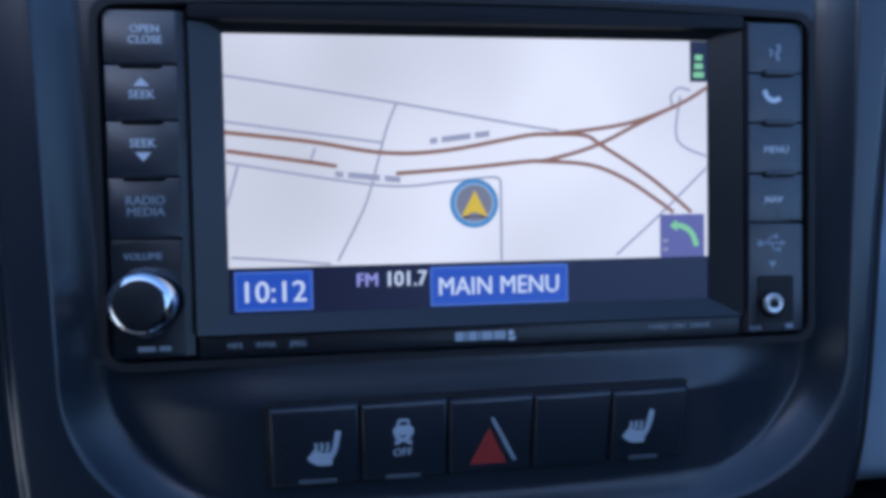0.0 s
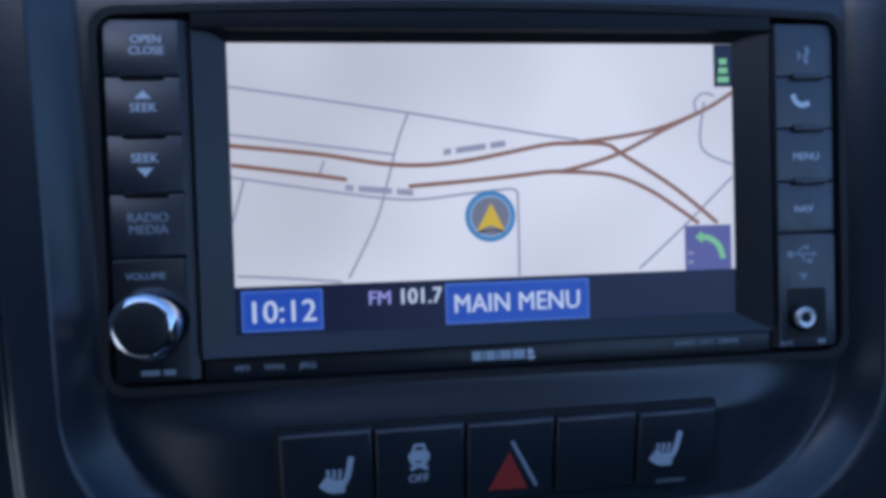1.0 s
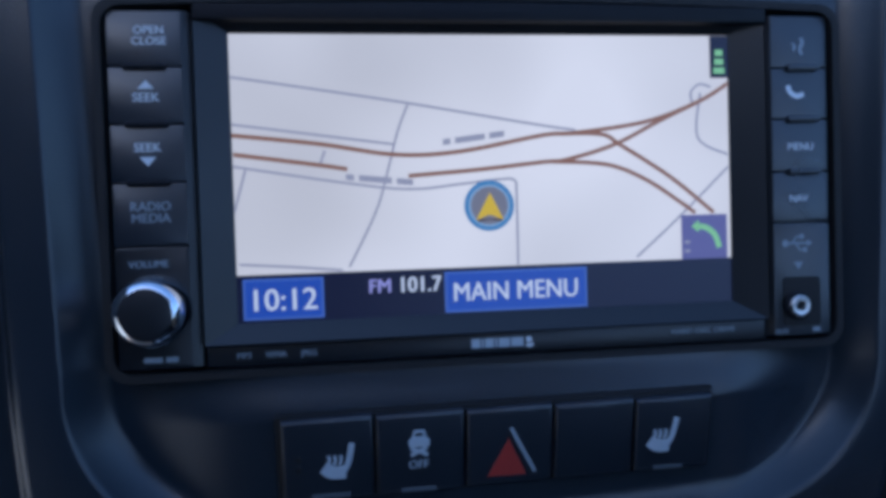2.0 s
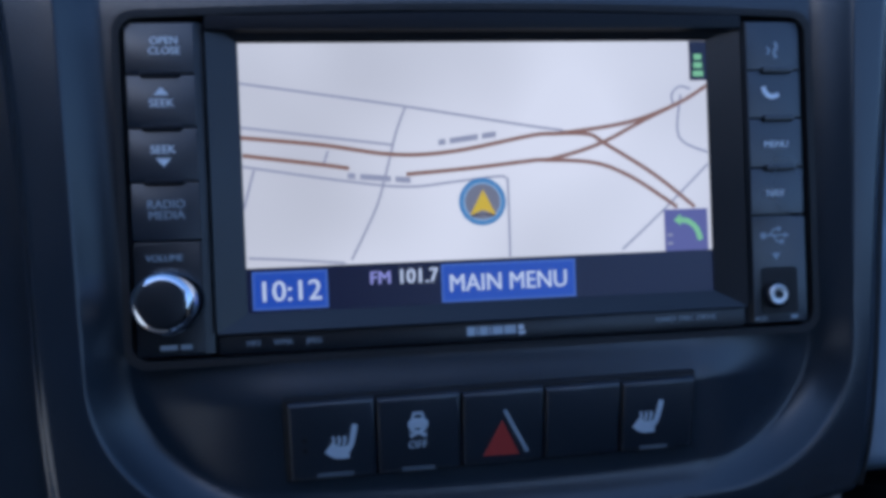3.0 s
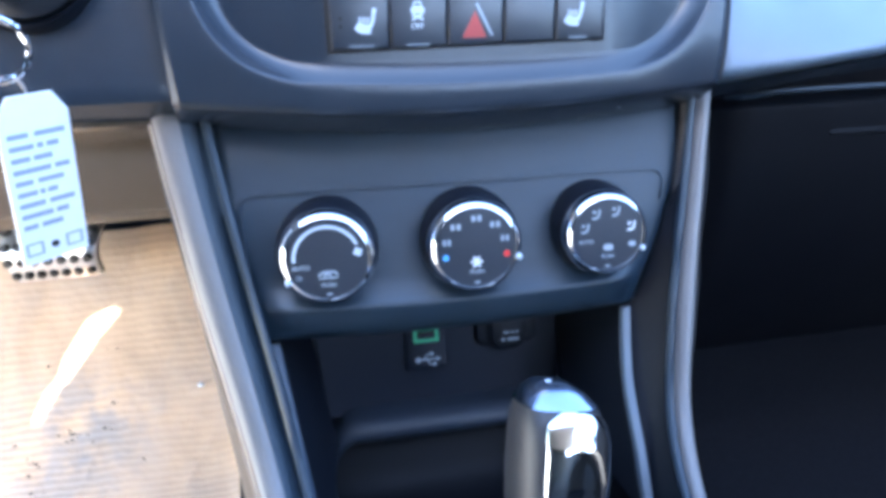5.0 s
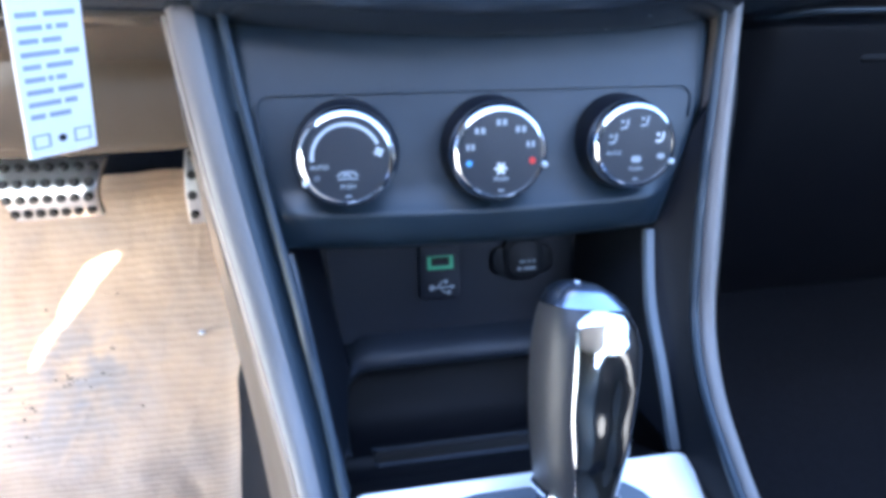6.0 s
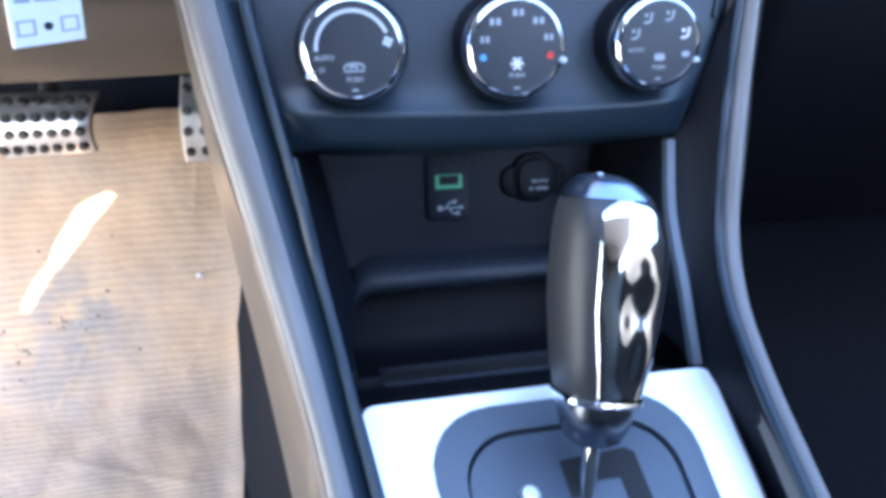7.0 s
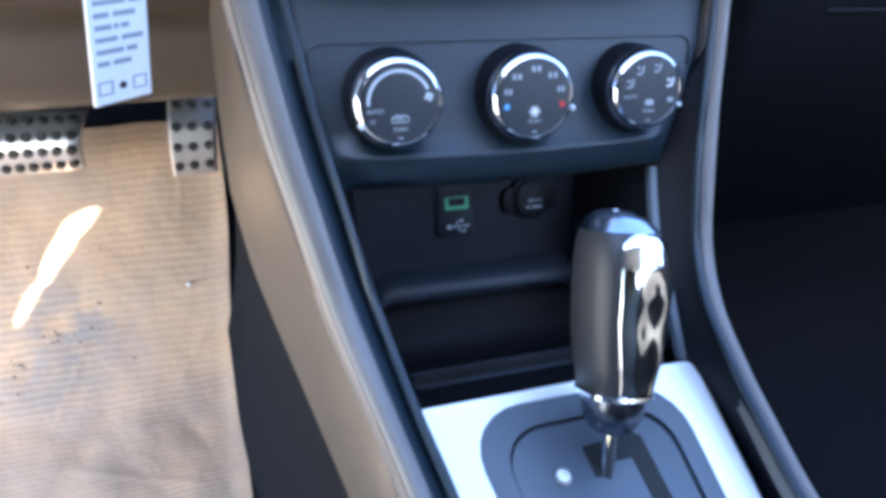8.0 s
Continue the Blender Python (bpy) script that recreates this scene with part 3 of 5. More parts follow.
screen_key(-0.0697, -0.0480, -0.0391, -0.0279, "10:12", -0.0590, -0.0366, 0.0062, 1.0)
screen_key(-0.0142, 0.0273, -0.0394, -0.0279, "MAIN MENU", 0.0063, -0.0362, 0.0054, 0.90)
part("lettering", lettering("FM", -0.0357, -0.0330, 0.0040, Y3, "LEFT", 0.95), text_violet, screen)
part("lettering", lettering("101.7", -0.0275, -0.0331, 0.0045, Y3, "LEFT", 0.90), text_white, screen)
part("cursor", disc(bmesh.new(), -0.0008, -0.0095, 0.0072, Y2 - 0.0001, Y2 + 0.0001, 32), cursor_blue, screen, "blue position ring")
part("cursor_rim", disc(bmesh.new(), -0.0008, -0.0095, 0.0059, Y2 - 0.0002, Y2 + 0.0001, 28), cursor_rim, screen)
part("arrow_shade", prism(bmesh.new(), [(-0.0040, -0.0142), (-0.0008, -0.0134), (0.0024, -0.0142), (0.0032, -0.0132), (-0.0048, -0.0132)], Y4, Y4 + 0.0001), cursor_shade, screen)
part("cursor_well", disc(bmesh.new(), -0.0008, -0.0095, 0.0054, Y3 - 0.0001, Y3 + 0.0001, 28), cursor_dark, screen)
part("cursor_arrow", prism(bmesh.new(), [(-0.0048, -0.0136), (-0.0008, -0.0120), (0.0032, -0.0136), (-0.0006, -0.0058)], Y4 - 0.0001, Y4 + 0.0001), cursor_yellow, screen, "yellow position arrow")
part("corner_key", prism(bmesh.new(), [(0.0566, -0.0268), (0.0708, -0.0268), (0.0708, -0.0138), (0.0566, -0.0138)], Y2 - 0.0001, Y2 + 0.0001), icon_ground, screen)
part("call_mark", ribbon(bmesh.new(), smooth_line([(0.0608, -0.0172), (0.0640, -0.0176), (0.0668, -0.0198), (0.0682, -0.0236)]), 0.0016, Y4), icon_green, screen, "green handset mark")
part("call_head", prism(bmesh.new(), [(0.0596, -0.0172), (0.0618, -0.0154), (0.0618, -0.0190)], Y4, Y4 + 0.0001), icon_green, screen)
part("call_bars", bars(bars(bmesh.new(), 0.0574, -0.0222, 0.0590, 0.0008, Y4, (1,)), 0.0574, -0.0248, 0.0590, 0.0008, Y4, (1,)), map_grey, screen)
part("signal_key", prism(bmesh.new(), [(0.0666, 0.0264), (0.0722, 0.0264), (0.0722, 0.0386), (0.0666, 0.0386)], Y2 - 0.0001, Y2 + 0.0001), bar_navy, screen)
for k, w in enumerate((0.0034, 0.0028, 0.0024)):
    part("signal_bar", prism(bmesh.new(), [(0.0692 - w / 2, 0.0276 + k * 0.0026), (0.0692 + w / 2, 0.0276 + k * 0.0026), (0.0692 + w / 2, 0.0293 + k * 0.0026), (0.0692 - w / 2, 0.0293 + k * 0.0026)], Y4, Y4 + 0.0001), icon_green, screen)

# the left column: four keys, the volume label and knob
KEYF = -0.0018
for x0, x1, zs in ((-0.1020, -0.0829, (0.0443, 0.0294, 0.0142, -0.0012, -0.0180)), (0.0844, 0.1024, (0.0443, 0.0288, 0.0137, -0.0019, -0.0168))):
    for top, low in zip(zs, zs[1:]):
        bm = bmesh.new()
        prism(bm, rounded((x0 + x1) / 2, (top + low) / 2, x1 - x0, top - low - 0.0004, 0.0004, 2), KEYF, 0.0016, 0.0003)
        key = part("key", bm, button_plastic, unit)
for z in (0.0294, 0.0142, -0.0012):
    part("key_grip", prism(bmesh.new(), rounded(-0.0925, z, 0.0112, 0.0016, 0.0007, 3), KEYF - 0.0012, KEYF + 0.0014, 0.0006), matte_plastic, unit)
for z in (0.0288, 0.0137, -0.0019):
    part("key_grip", prism(bmesh.new(), rounded(0.0943, z, 0.0105, 0.0020, 0.0009, 3), KEYF - 0.0014, KEYF + 0.0014, 0.0008), button_plastic, unit)
part("column_edge", loft(bmesh.new(), [[(-0.0829, KEYF, z), (-0.0806, KEYF + 0.0010, z), (-0.0803, 0.0014, z), (-0.0829, 0.0014, z)] for z in (0.0440, -0.0505)]), unit_plastic, unit)
part("column_edge", loft(bmesh.new(), [[(0.0844, KEYF, z), (0.0815, 0.0010, z), (0.0844, 0.0014, z)] for z in (0.0440, -0.0505)]), unit_plastic, unit)
PR = KEYF - 0.0002
for text, x, z, h in (("OPEN", -0.0911, 0.0380, 0.0022), ("CLOSE", -0.0911, 0.0351, 0.0022), ("SEEK", -0.0924, 0.0202, 0.0024), ("SEEK", -0.0925, 0.0070, 0.0024), ("RADIO", -0.0923, -0.0086, 0.0025), ("MEDIA", -0.0923, -0.0117, 0.0025), ("MENU", 0.0935, 0.0045, 0.0022), ("NAV", 0.0926, -0.0108, 0.0021)):
    part("lettering", lettering(text, x, z, h, PR), print_white if h < 0.0025 else print_grey, unit)
part("arrow", prism(bmesh.new(), [(-0.0945, 0.0236), (-0.0903, 0.0236), (-0.0924, 0.0258)], PR, PR + 0.0002), print_white, unit)
part("arrow", prism(bmesh.new(), [(-0.0925, 0.0032), (-0.0904, 0.0056), (-0.0946, 0.0056)], PR, PR + 0.0002), print_white, unit)
bm = bmesh.new()
prism(bm, rounded(-0.09245, -0.0345, 0.0191, 0.0325, 0.0008, 3), KEYF, 0.0016, 0.0003)
part("volume_panel", bm, unit_plastic, unit)
part("lettering", lettering("VOLUME", -0.0934, -0.0236, 0.0019, PR), print_grey, unit)
part("lettering_bar", bars(bmesh.new(), -0.0955, -0.0490, -0.0868, 0.0014, PR, (3, 2)), print_grey, unit)
bm = bmesh.new()
lathe(bm, [(0.0096, KEYF + 0.001), (0.0095, -0.0060), (0.0090, -0.0088), (0.0080, -0.0108), (0.0066, -0.0118)], -0.0922, -0.0350, 48)
knob = part("volume_knob", bm, chrome, unit, "chrome-rimmed volume knob")
part("cap", lathe(bmesh.new(), [(0.0067, -0.0112), (0.0066, -0.0119), (0.0050, -0.0123), (0, -0.0124)], -0.0922, -0.0350, 40), unit_plastic, knob, "black knob cap")
# the right column's marks, and the socket
bm = bmesh.new()
prism(bm, rounded(0.0934, -0.0340, 0.0180, 0.0335, 0.0008, 3), KEYF, 0.0016, 0.0003)
part("socket_panel", bm, button_plastic, unit)
part("phone_mark", ribbon(bmesh.new(), smooth_line([(0.0897, 0.0236), (0.0906, 0.0216), (0.0925, 0.0205), (0.0949, 0.0211)]), 0.0015, PR), print_white, unit)
part("voice_mark", ribbon(bmesh.new(), smooth_line([(0.0940, 0.0376), (0.0946, 0.0362), (0.0938, 0.0344), (0.0944, 0.0326)]), 0.0011, PR), print_grey, unit)
part("voice_mark", ribbon(bmesh.new(), [(0.0914, 0.0360), (0.0922, 0.0352), (0.0916, 0.0338)], 0.0008, PR), print_grey, unit)


def usb_mark(x, z, s, y):
    bm = ribbon(bmesh.new(), [(x - s, z), (x + s * 0.8, z)], 0.14 * s, y)
    disc(bm, x - s, z, 0.26 * s, y, y + 0.0002, 12)
    prism(bm, [(x + s * 0.75, z - 0.22 * s), (x + 1.15 * s, z), (x + s * 0.75, z + 0.22 * s)], y, y + 0.0002)
    ribbon(bm, [(x - 0.5 * s, z), (x - 0.1 * s, z + 0.5 * s), (x + 0.25 * s, z + 0.5 * s)], 0.13 * s, y - 0.0001)
    disc(bm, x + 0.3 * s, z + 0.5 * s, 0.19 * s, y, y + 0.0002, 10)
    ribbon(bm, [(x - 0.2 * s, z), (x + 0.15 * s, z - 0.5 * s), (x + 0.45 * s, z - 0.5 * s)], 0.13 * s, y - 0.0001)
    prism(bm, [(x + 0.4 * s, z - 0.66 * s), (x + 0.7 * s, z - 0.66 * s), (x + 0.7 * s, z - 0.34 * s), (x + 0.4 * s, z - 0.34 * s)], y, y + 0.0002)
    return bm


part("usb_mark", usb_mark(0.0921, -0.0232, 0.0040, PR), print_grey, unit)
part("arrow", prism(bmesh.new(), [(0.0921, -0.0310), (0.0935, -0.0288), (0.0907, -0.0288)], PR, PR + 0.0002), print_grey, unit)
part("socket_recess", prism(bmesh.new(), rounded(0.0930, -0.0405, 0.0118, 0.0145, 0.0012, 3), PR - 0.0002, PR + 0.0004), dark_gap, unit)
bm = bmesh.new()
lathe(bm, [(0.0042, PR), (0.0042, -0.0030), (0.0036, -0.0034), (0, -0.0034)], 0.0912, -0.0417, 28)
socket = part("audio_socket", bm, matte_plastic, unit)
bm = bmesh.new()
lathe(bm, [(0.0031, -0.0030), (0.0031, -0.0042), (0.0026, -0.0046), (0.0015, -0.0044), (0.0014, -0.0040)], 0.0912, -0.0417, 28)
part("ring", bm, steel, socket, "bright metal socket ring")
part("hole", disc(bmesh.new(), 0.0912, -0.0417, 0.00135, -0.00475, -0.0040, 16), dark_gap, socket)
part("lettering", lettering("AUX", 0.0864, -0.0500, 0.0015, PR), print_grey, unit)
part("lettering_bar", bars(bmesh.new(), 0.0965, -0.0497, 0.0988, 0.0012, PR, (1,)), print_grey, unit)
for x0, x1 in ((-0.0074, -0.0049), (-0.0045, -0.0039), (-0.0035, -0.0010), (-0.0006, 0.0000), (0.0004, 0.0036), (0.0040, 0.0076)):
    part("badge_bar", bars(bmesh.new(), x0, -0.0496, x1, 0.0026, -0.0018, (1,)), print_pale, unit, "pale bar of the maker's badge")
part("badge_mark", disc(ribbon(bmesh.new(), smooth_line([(0.0084, -0.0492), (0.0094, -0.0496), (0.0104, -0.0490)]), 0.0009, -0.0018), 0.0092, -0.0478, 0.0009, -0.0018, -0.0016, 12), print_white, unit)
for text, x in (("MP3", -0.0697), ("WMA", -0.0613), ("JPEG", -0.0524)):
    part("lettering", lettering(text, x, -0.0491, 0.0016, -0.0017), print_grey, unit)
part("lettering", lettering("HARD DISC DRIVE", 0.0617, -0.0485, 0.0016, -0.0017, squeeze=1.1), print_grey, unit)

# ---- the row of switches ----
bank = thing("switch_bank", at(DASH, 0, 0.01, -0.090), "row of five black rocker switches under the radio", "switch panel")
BANK = DASH @ Matrix.Translation((-0.0006, -0.0062, -0.0764)) @ pose(0, 0, 0, 11) @ Matrix.Diagonal((0.968, 1, 1.04, 1)) @ Matrix.Translation((0, 0, 0.0779))
part("surround", prism(bmesh.new(), [(-0.0632, -0.0905), (0.0640, -0.0885), (0.0640, -0.0655), (-0.0632, -0.0663)], 0.0010, 0.016, 0.0006), dark_gap, bank, m=BANK)
XS = (-0.0620, -0.0362, -0.0106, 0.0150, 0.0392, 0.0630)
for a, b in zip(XS, XS[1:]):
    bm = bmesh.new()
    za, zb = -0.0893 + (a + 0.062) * 0.014, -0.0893 + (b + 0.062) * 0.014
    prism(bm, [(a + 0.0004, za), (b - 0.0004, zb), (b - 0.0004, -0.0664), (a + 0.0004, -0.0670)], -0.0012, 0.012, 0.0011, 3)
    part("switch", bm, button_plastic, bank, m=BANK)
SW = -0.0014


def seat_mark(x, z):
    """A seat in profile with three heat waves on its cushion."""
    bm = ribbon(bmesh.new(), smooth_line([(x + 0.0037, z + 0.0050), (x + 0.0026, z - 0.0002), (x + 0.0012, z - 0.0026)]), 0.0016, SW)
    ribbon(bm, smooth_line([(x + 0.0018, z - 0.0028), (x - 0.0018, z - 0.0028), (x - 0.0042, z - 0.0012)]), 0.0036, SW - 0.0001)
    for k in range(3):
        ribbon(bm, smooth_line([(x - 0.0030 + k * 0.0016, z - 0.0008), (x - 0.0025 + k * 0.0016, z + 0.0006), (x - 0.0029 + k * 0.0017, z + 0.0018)]), 0.0008, SW)
    return bm


part("seat_heat_mark", seat_mark(-0.0462, -0.0785), print_pale, bank, m=BANK)
part("seat_heat_mark", seat_mark(0.0482, -0.0775), print_pale, bank, m=BANK)
part("lamp_window", bars(bmesh.new(), -0.0540, -0.0884, -0.0432, 0.0011, SW, (1,)), lamp_dark, bank, m=BANK)
part("lamp_window", bars(bmesh.new(), -0.0290, -0.0884, -0.0190, 0.0010, SW, (1,)), lamp_dark, bank, m=BANK)
part("lamp_dot", disc(disc(bmesh.new(), -0.0572, -0.0772, 0.0008, SW, SW + 0.0002, 10), -0.0572, -0.0802, 0.0008, SW, SW + 0.0002, 10), rubber, bank, m=BANK)
part("lamp_window", bars(bmesh.new(), 0.0455, -0.0874, 0.0545, 0.0010, SW, (1,)), lamp_dark, bank, m=BANK)
bm = frame_slab(bmesh.new(), [(-0.0260, -0.0735), (-0.0216, -0.0735), (-0.0223, -0.0711), (-0.0253, -0.0711)], [(-0.0251, -0.0729), (-0.0225, -0.0729), (-0.0229, -0.0718), (-0.0247, -0.0718)], SW, SW + 0.0002)
prism(bm, rounded(-0.0238, -0.0746, 0.0060, 0.0024, 0.0007, 2), SW - 0.0001, SW + 0.0002)
ribbon(bm, smooth_line([(-0.0216, -0.0761), (-0.0232, -0.0768), (-0.0246, -0.0774), (-0.0262, -0.0782)]), 0.0010, SW)
ribbon(bm, smooth_line([(-0.0262, -0.0761), (-0.0246, -0.0768), (-0.0230, -0.0774), (-0.0214, -0.0782)]), 0.0010, SW - 0.0001)
part("traction_mark", bm, print_pale, bank, m=BANK)
part("lettering", lettering("OFF", -0.0240, -0.0818, 0.0024, SW), print_pale, bank, m=BANK)
part("hazard_mark", prism(bmesh.new(), [(-0.0042, -0.0858), (0.0070, -0.0858), (0.0018, -0.0752)], SW, SW + 0.0002), hazard_red, bank, "dull red hazard triangle", m=BANK)
part("hazard_edge", ribbon(bmesh.new(), [(0.0024, -0.0722), (0.0096, -0.0852)], 0.0011, SW), print_grey, bank, m=BANK)

# ---- driver's side of the dash ----
driver = thing("driver_dash", at(DASH, -0.25, 0.03, -0.112), "dark grained dash panel on the driver's side with the ignition", "dashboard")


def driver_point(u, v):
    z = -0.1125 + v * 0.24
    x = -(seam_left(z) + 0.0009) - u * 0.32
    y = 0.007 + 0.010 * u + 0.03 * u * u + 0.0008 * (1 - smoothstep(0, 0.010, u)) + 0.020 * (1 - smoothstep(0, 0.05, v)) ** 2 + 0.5 * max(0, v - 0.7) ** 2
    return (x, y, z)


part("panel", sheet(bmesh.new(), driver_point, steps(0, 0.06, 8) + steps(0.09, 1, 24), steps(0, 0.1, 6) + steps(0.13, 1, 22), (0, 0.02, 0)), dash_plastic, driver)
part("underside", prism(bmesh.new(), [(-0.46, -0.1125), (-0.127, -0.1125), (-0.127, -0.1085), (-0.46, -0.1085)], 0.024, 0.16), bolster_plastic, driver)
IX, IZ = -0.1768, -0.0492
bm = lathe(bmesh.new(), [(0.0268, 0.020), (0.0264, 0.0035), (0.0246, 0.0005), (0.0232, 0.0025), (0.0229, 0.012)], IX, IZ, 48)
ignition = part("ignition_surround", bm, matte_plastic, driver, "round black ignition surround")
bm = lathe(bmesh.new(), [(0.0226, 0.012), (0.0220, 0.0005), (0.0185, -0.0025), (0.0100, -0.0030), (0, -0.0030)], IX, IZ, 40)
part("dial", bm, unit_plastic, ignition)
part("marking", ribbon(bmesh.new(), [(IX + 0.0205 * math.cos(a), IZ + 0.0205 * math.sin(a)) for a in steps(0.75, 1.15, 5)], 0.0024, -0.0040), print_grey, ignition)
part("marking", ribbon(bmesh.new(), [(IX + 0.0205 * math.cos(a), IZ + 0.0205 * math.sin(a)) for a in steps(1.45, 1.75, 5)], 0.0024, -0.0040), print_grey, ignition)
part("key_holder", prism(bmesh.new(), rounded(IX - 0.004, IZ, 0.017, 0.034, 0.0075, 6), -0.011, -0.0025, 0.003), button_plastic, ignition)
part("key_blade", prism(bmesh.new(), rounded(-0.1581, -0.0588, 0.0052, 0.015, 0.0024, 5), -0.0125, -0.009, 0.0012), chrome, ignition, "bright metal key edge")

# ---- knee panel ----
knee = thing("knee_panel", (-0.33, 0.17, 0.268), "dark grey lower dash panel above the pedals", "dash panel")
part("panel", sheet(bmesh.new(), lambda u, v: (-0.139 - 0.42 * u, 0.130 + 0.05 * u - 0.016 * math.sin(math.pi * min(1.0, 1.25 * v + 0.06)) + 0.010 * (1 - v) ** 10, 0.2895 - 0.03 * u + 0.18 * v), steps(0, 1, 12), steps(0, 1, 24), (0, 0.012, 0)), bolster_plastic, knee, m=FLAT)
part("lower_return", sheet(bmesh.new(), lambda u, v: (-0.139 - 0.42 * u, 0.139 + 0.05 * u + 0.14 * v, 0.2890 - 0.03 * u + 0.004 * v), steps(0, 1, 4), steps(0, 1, 4), (0, 0, 0.006)), matte_plastic, knee, m=FLAT)

# ---- passenger's side of the dash ----
passenger = thing("passenger_dash", at(DASH, 0.3, 0.05, -0.11), "grained passenger dash panel above the glovebox, window light painted in blue-grey", "dashboard")


def passenger_point(u, v):
    z0 = -0.1085 + 0.055 * u
    z = z0 + v * (0.135 - z0)
    x = seam(z) + 0.0016 + u * 0.5
    y = 0.0085 + 0.0045 * (1 - smoothstep(0, 0.01, u)) + 0.024 * (1 - smoothstep(-0.025, 0.040, v)) ** 2 + (0.02 + 0.20 * smoothstep(0, 0.10, u)) * max(0.0, v) ** 1.25 - 0.014 * smoothstep(0.0, 0.12, u)
    return (x, y, z)


# window light is painted into the panel; its lower roll keeps the darker plastic
part("panel", sheet(bmesh.new(), passenger_point, steps(0, 0.1, 16) + steps(0.13, 1, 26), steps(0.006, 0.09, 12) + steps(0.12, 1, 24), (0, 0.02, 0)), lit_dash, passenger)
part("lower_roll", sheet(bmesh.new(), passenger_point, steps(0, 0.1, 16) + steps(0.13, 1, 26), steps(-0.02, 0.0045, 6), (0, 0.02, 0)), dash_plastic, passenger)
part("seam", tube(bmesh.new(), [(seam(z) + 0.0012, stack_depth(seam(z), z) + 0.0032 + 8.0 * max(0, z - 0.048) ** 2, z) for z in steps(-0.106, 0.11, 60)], 0.0013, 8), dark_gap, passenger)
glove = thing("glovebox", at(DASH, 0.35, 0.08, -0.30), "closed black glovebox under the passenger dash", "glovebox")


def glove_point(u, v):
    z0 = -0.1125 + 0.004 * u
    z = z0 - v * 0.17
    return (0.134 + 0.5 * u, 0.040 - 0.014 * smoothstep(0, 0.05, u) + 0.012 * (1 - smoothstep(0, 0.05, v)) ** 2 + 0.06 * v + 0.06 * v * v, z)


part("lid", sheet(bmesh.new(), glove_point, steps(0, 0.1, 8) + steps(0.14, 1, 20), steps(0, 0.1, 8) + steps(0.14, 1, 14), (0, 0.02, 0)), shaded_plastic, glove)
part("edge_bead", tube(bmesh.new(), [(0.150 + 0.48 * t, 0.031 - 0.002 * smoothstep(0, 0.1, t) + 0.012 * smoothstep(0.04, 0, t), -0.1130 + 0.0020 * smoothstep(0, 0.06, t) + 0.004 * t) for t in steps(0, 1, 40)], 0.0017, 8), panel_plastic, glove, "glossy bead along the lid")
part("handle", prism(bmesh.new(), rounded(0.290, -0.1335, 0.165, 0.0052, 0.0025), 0.034, 0.050, 0.002), shaded_plastic, glove)
top = bmesh.new()
sheet(top, lambda x, y: (x, y, 0.556 + 0.03 * smoothstep(0.27, 0.45, y)), steps(-0.74, 0.74, 20), steps(0.262, 0.50, 10), (0, 0, -0.02))
solo("dash_top", top, dash_plastic, "charcoal dash top under the windscreen", "dashboard", m=FLAT)

# ---- climate controls ----
climate = thing("climate_panel", at(DASH, -0.004, 0.03, -0.216), "satin black climate panel with three round dials", "control panel")


def climate_half(z):
    return 0.1185 - 0.135 * (-0.113 - z) - 0.4 * max(0, -0.150 - z) ** 2 * 6


def climate_mid(z):
    return -0.0080 * smoothstep(-0.125, -0.215, z) if z > -0.215 else -0.0080


CLIMATE = [(0.034, -0.104), (0.0285, -0.113), (0.0255, -0.125), (0.0232, -0.140), (0.0212, -0.155), (0.0195, -0.170), (0.0183, -0.1810), (0.0172, -0.1882), (0.0152, -0.1934), (0.0132, -0.1970), (0.0118, -0.1990), (0.0112, -0.2008), (0.0120, -0.2035), (0.0142, -0.2080), (0.0180, -0.2130), (0.0240, -0.2162), (0.0400, -0.2175), (0.0700, -0.2185), (0.0860, -0.2190)]


def climate_point(u, v):
    p = curve_at([(0, y, z) for y, z in CLIMATE], v)
    sag = 0.0035 * (1 - u * u) * smoothstep(-0.185, -0.200, p.z)
    return (climate_mid(p.z) + u * climate_half(p.z), p.y + 0.006 * smoothstep(0.94, 1.0, abs(u)) * (p.z > -0.217) + max(0.0, 0.0215 - p.y) * smoothstep(0.78, 0.99, abs(u)), p.z - sag + 0.0025 * smoothstep(-0.185, -0.200, p.z))


part("panel", sheet(bmesh.new(), climate_point, steps(-1, -0.9, 6) + steps(-0.85, 0.85, 30) + steps(0.9, 1, 6), steps(0, 1, 90), (0, 0.003, 0.002)), panel_plastic, climate)


def climate_y(z):
    """The panel's depth at a height on its upper face."""
    for (ya, za), (yb, zb) in zip(CLIMATE, CLIMATE[1:]):
        if zb <= z <= za:
            return ya + (yb - ya) * (z - za) / (zb - za)
    return CLIMATE[-1][0]


def inset_outline():
    """The seam round the dials: up one side, over the top and down the other."""
    pts = [(-0.1035, -0.1845), (-0.1050, -0.153)]
    pts += [(-0.0990 + 0.006 * math.cos(a), -0.153 + 0.006 * math.sin(a)) for a in steps(math.pi, math.pi / 2, 5)]
    pts += [(0.0950 + 0.006 * math.cos(a), -0.153 + 0.006 * math.sin(a)) for a in steps(math.pi / 2, 0, 5)]
    return pts + [(0.0995, -0.162)]


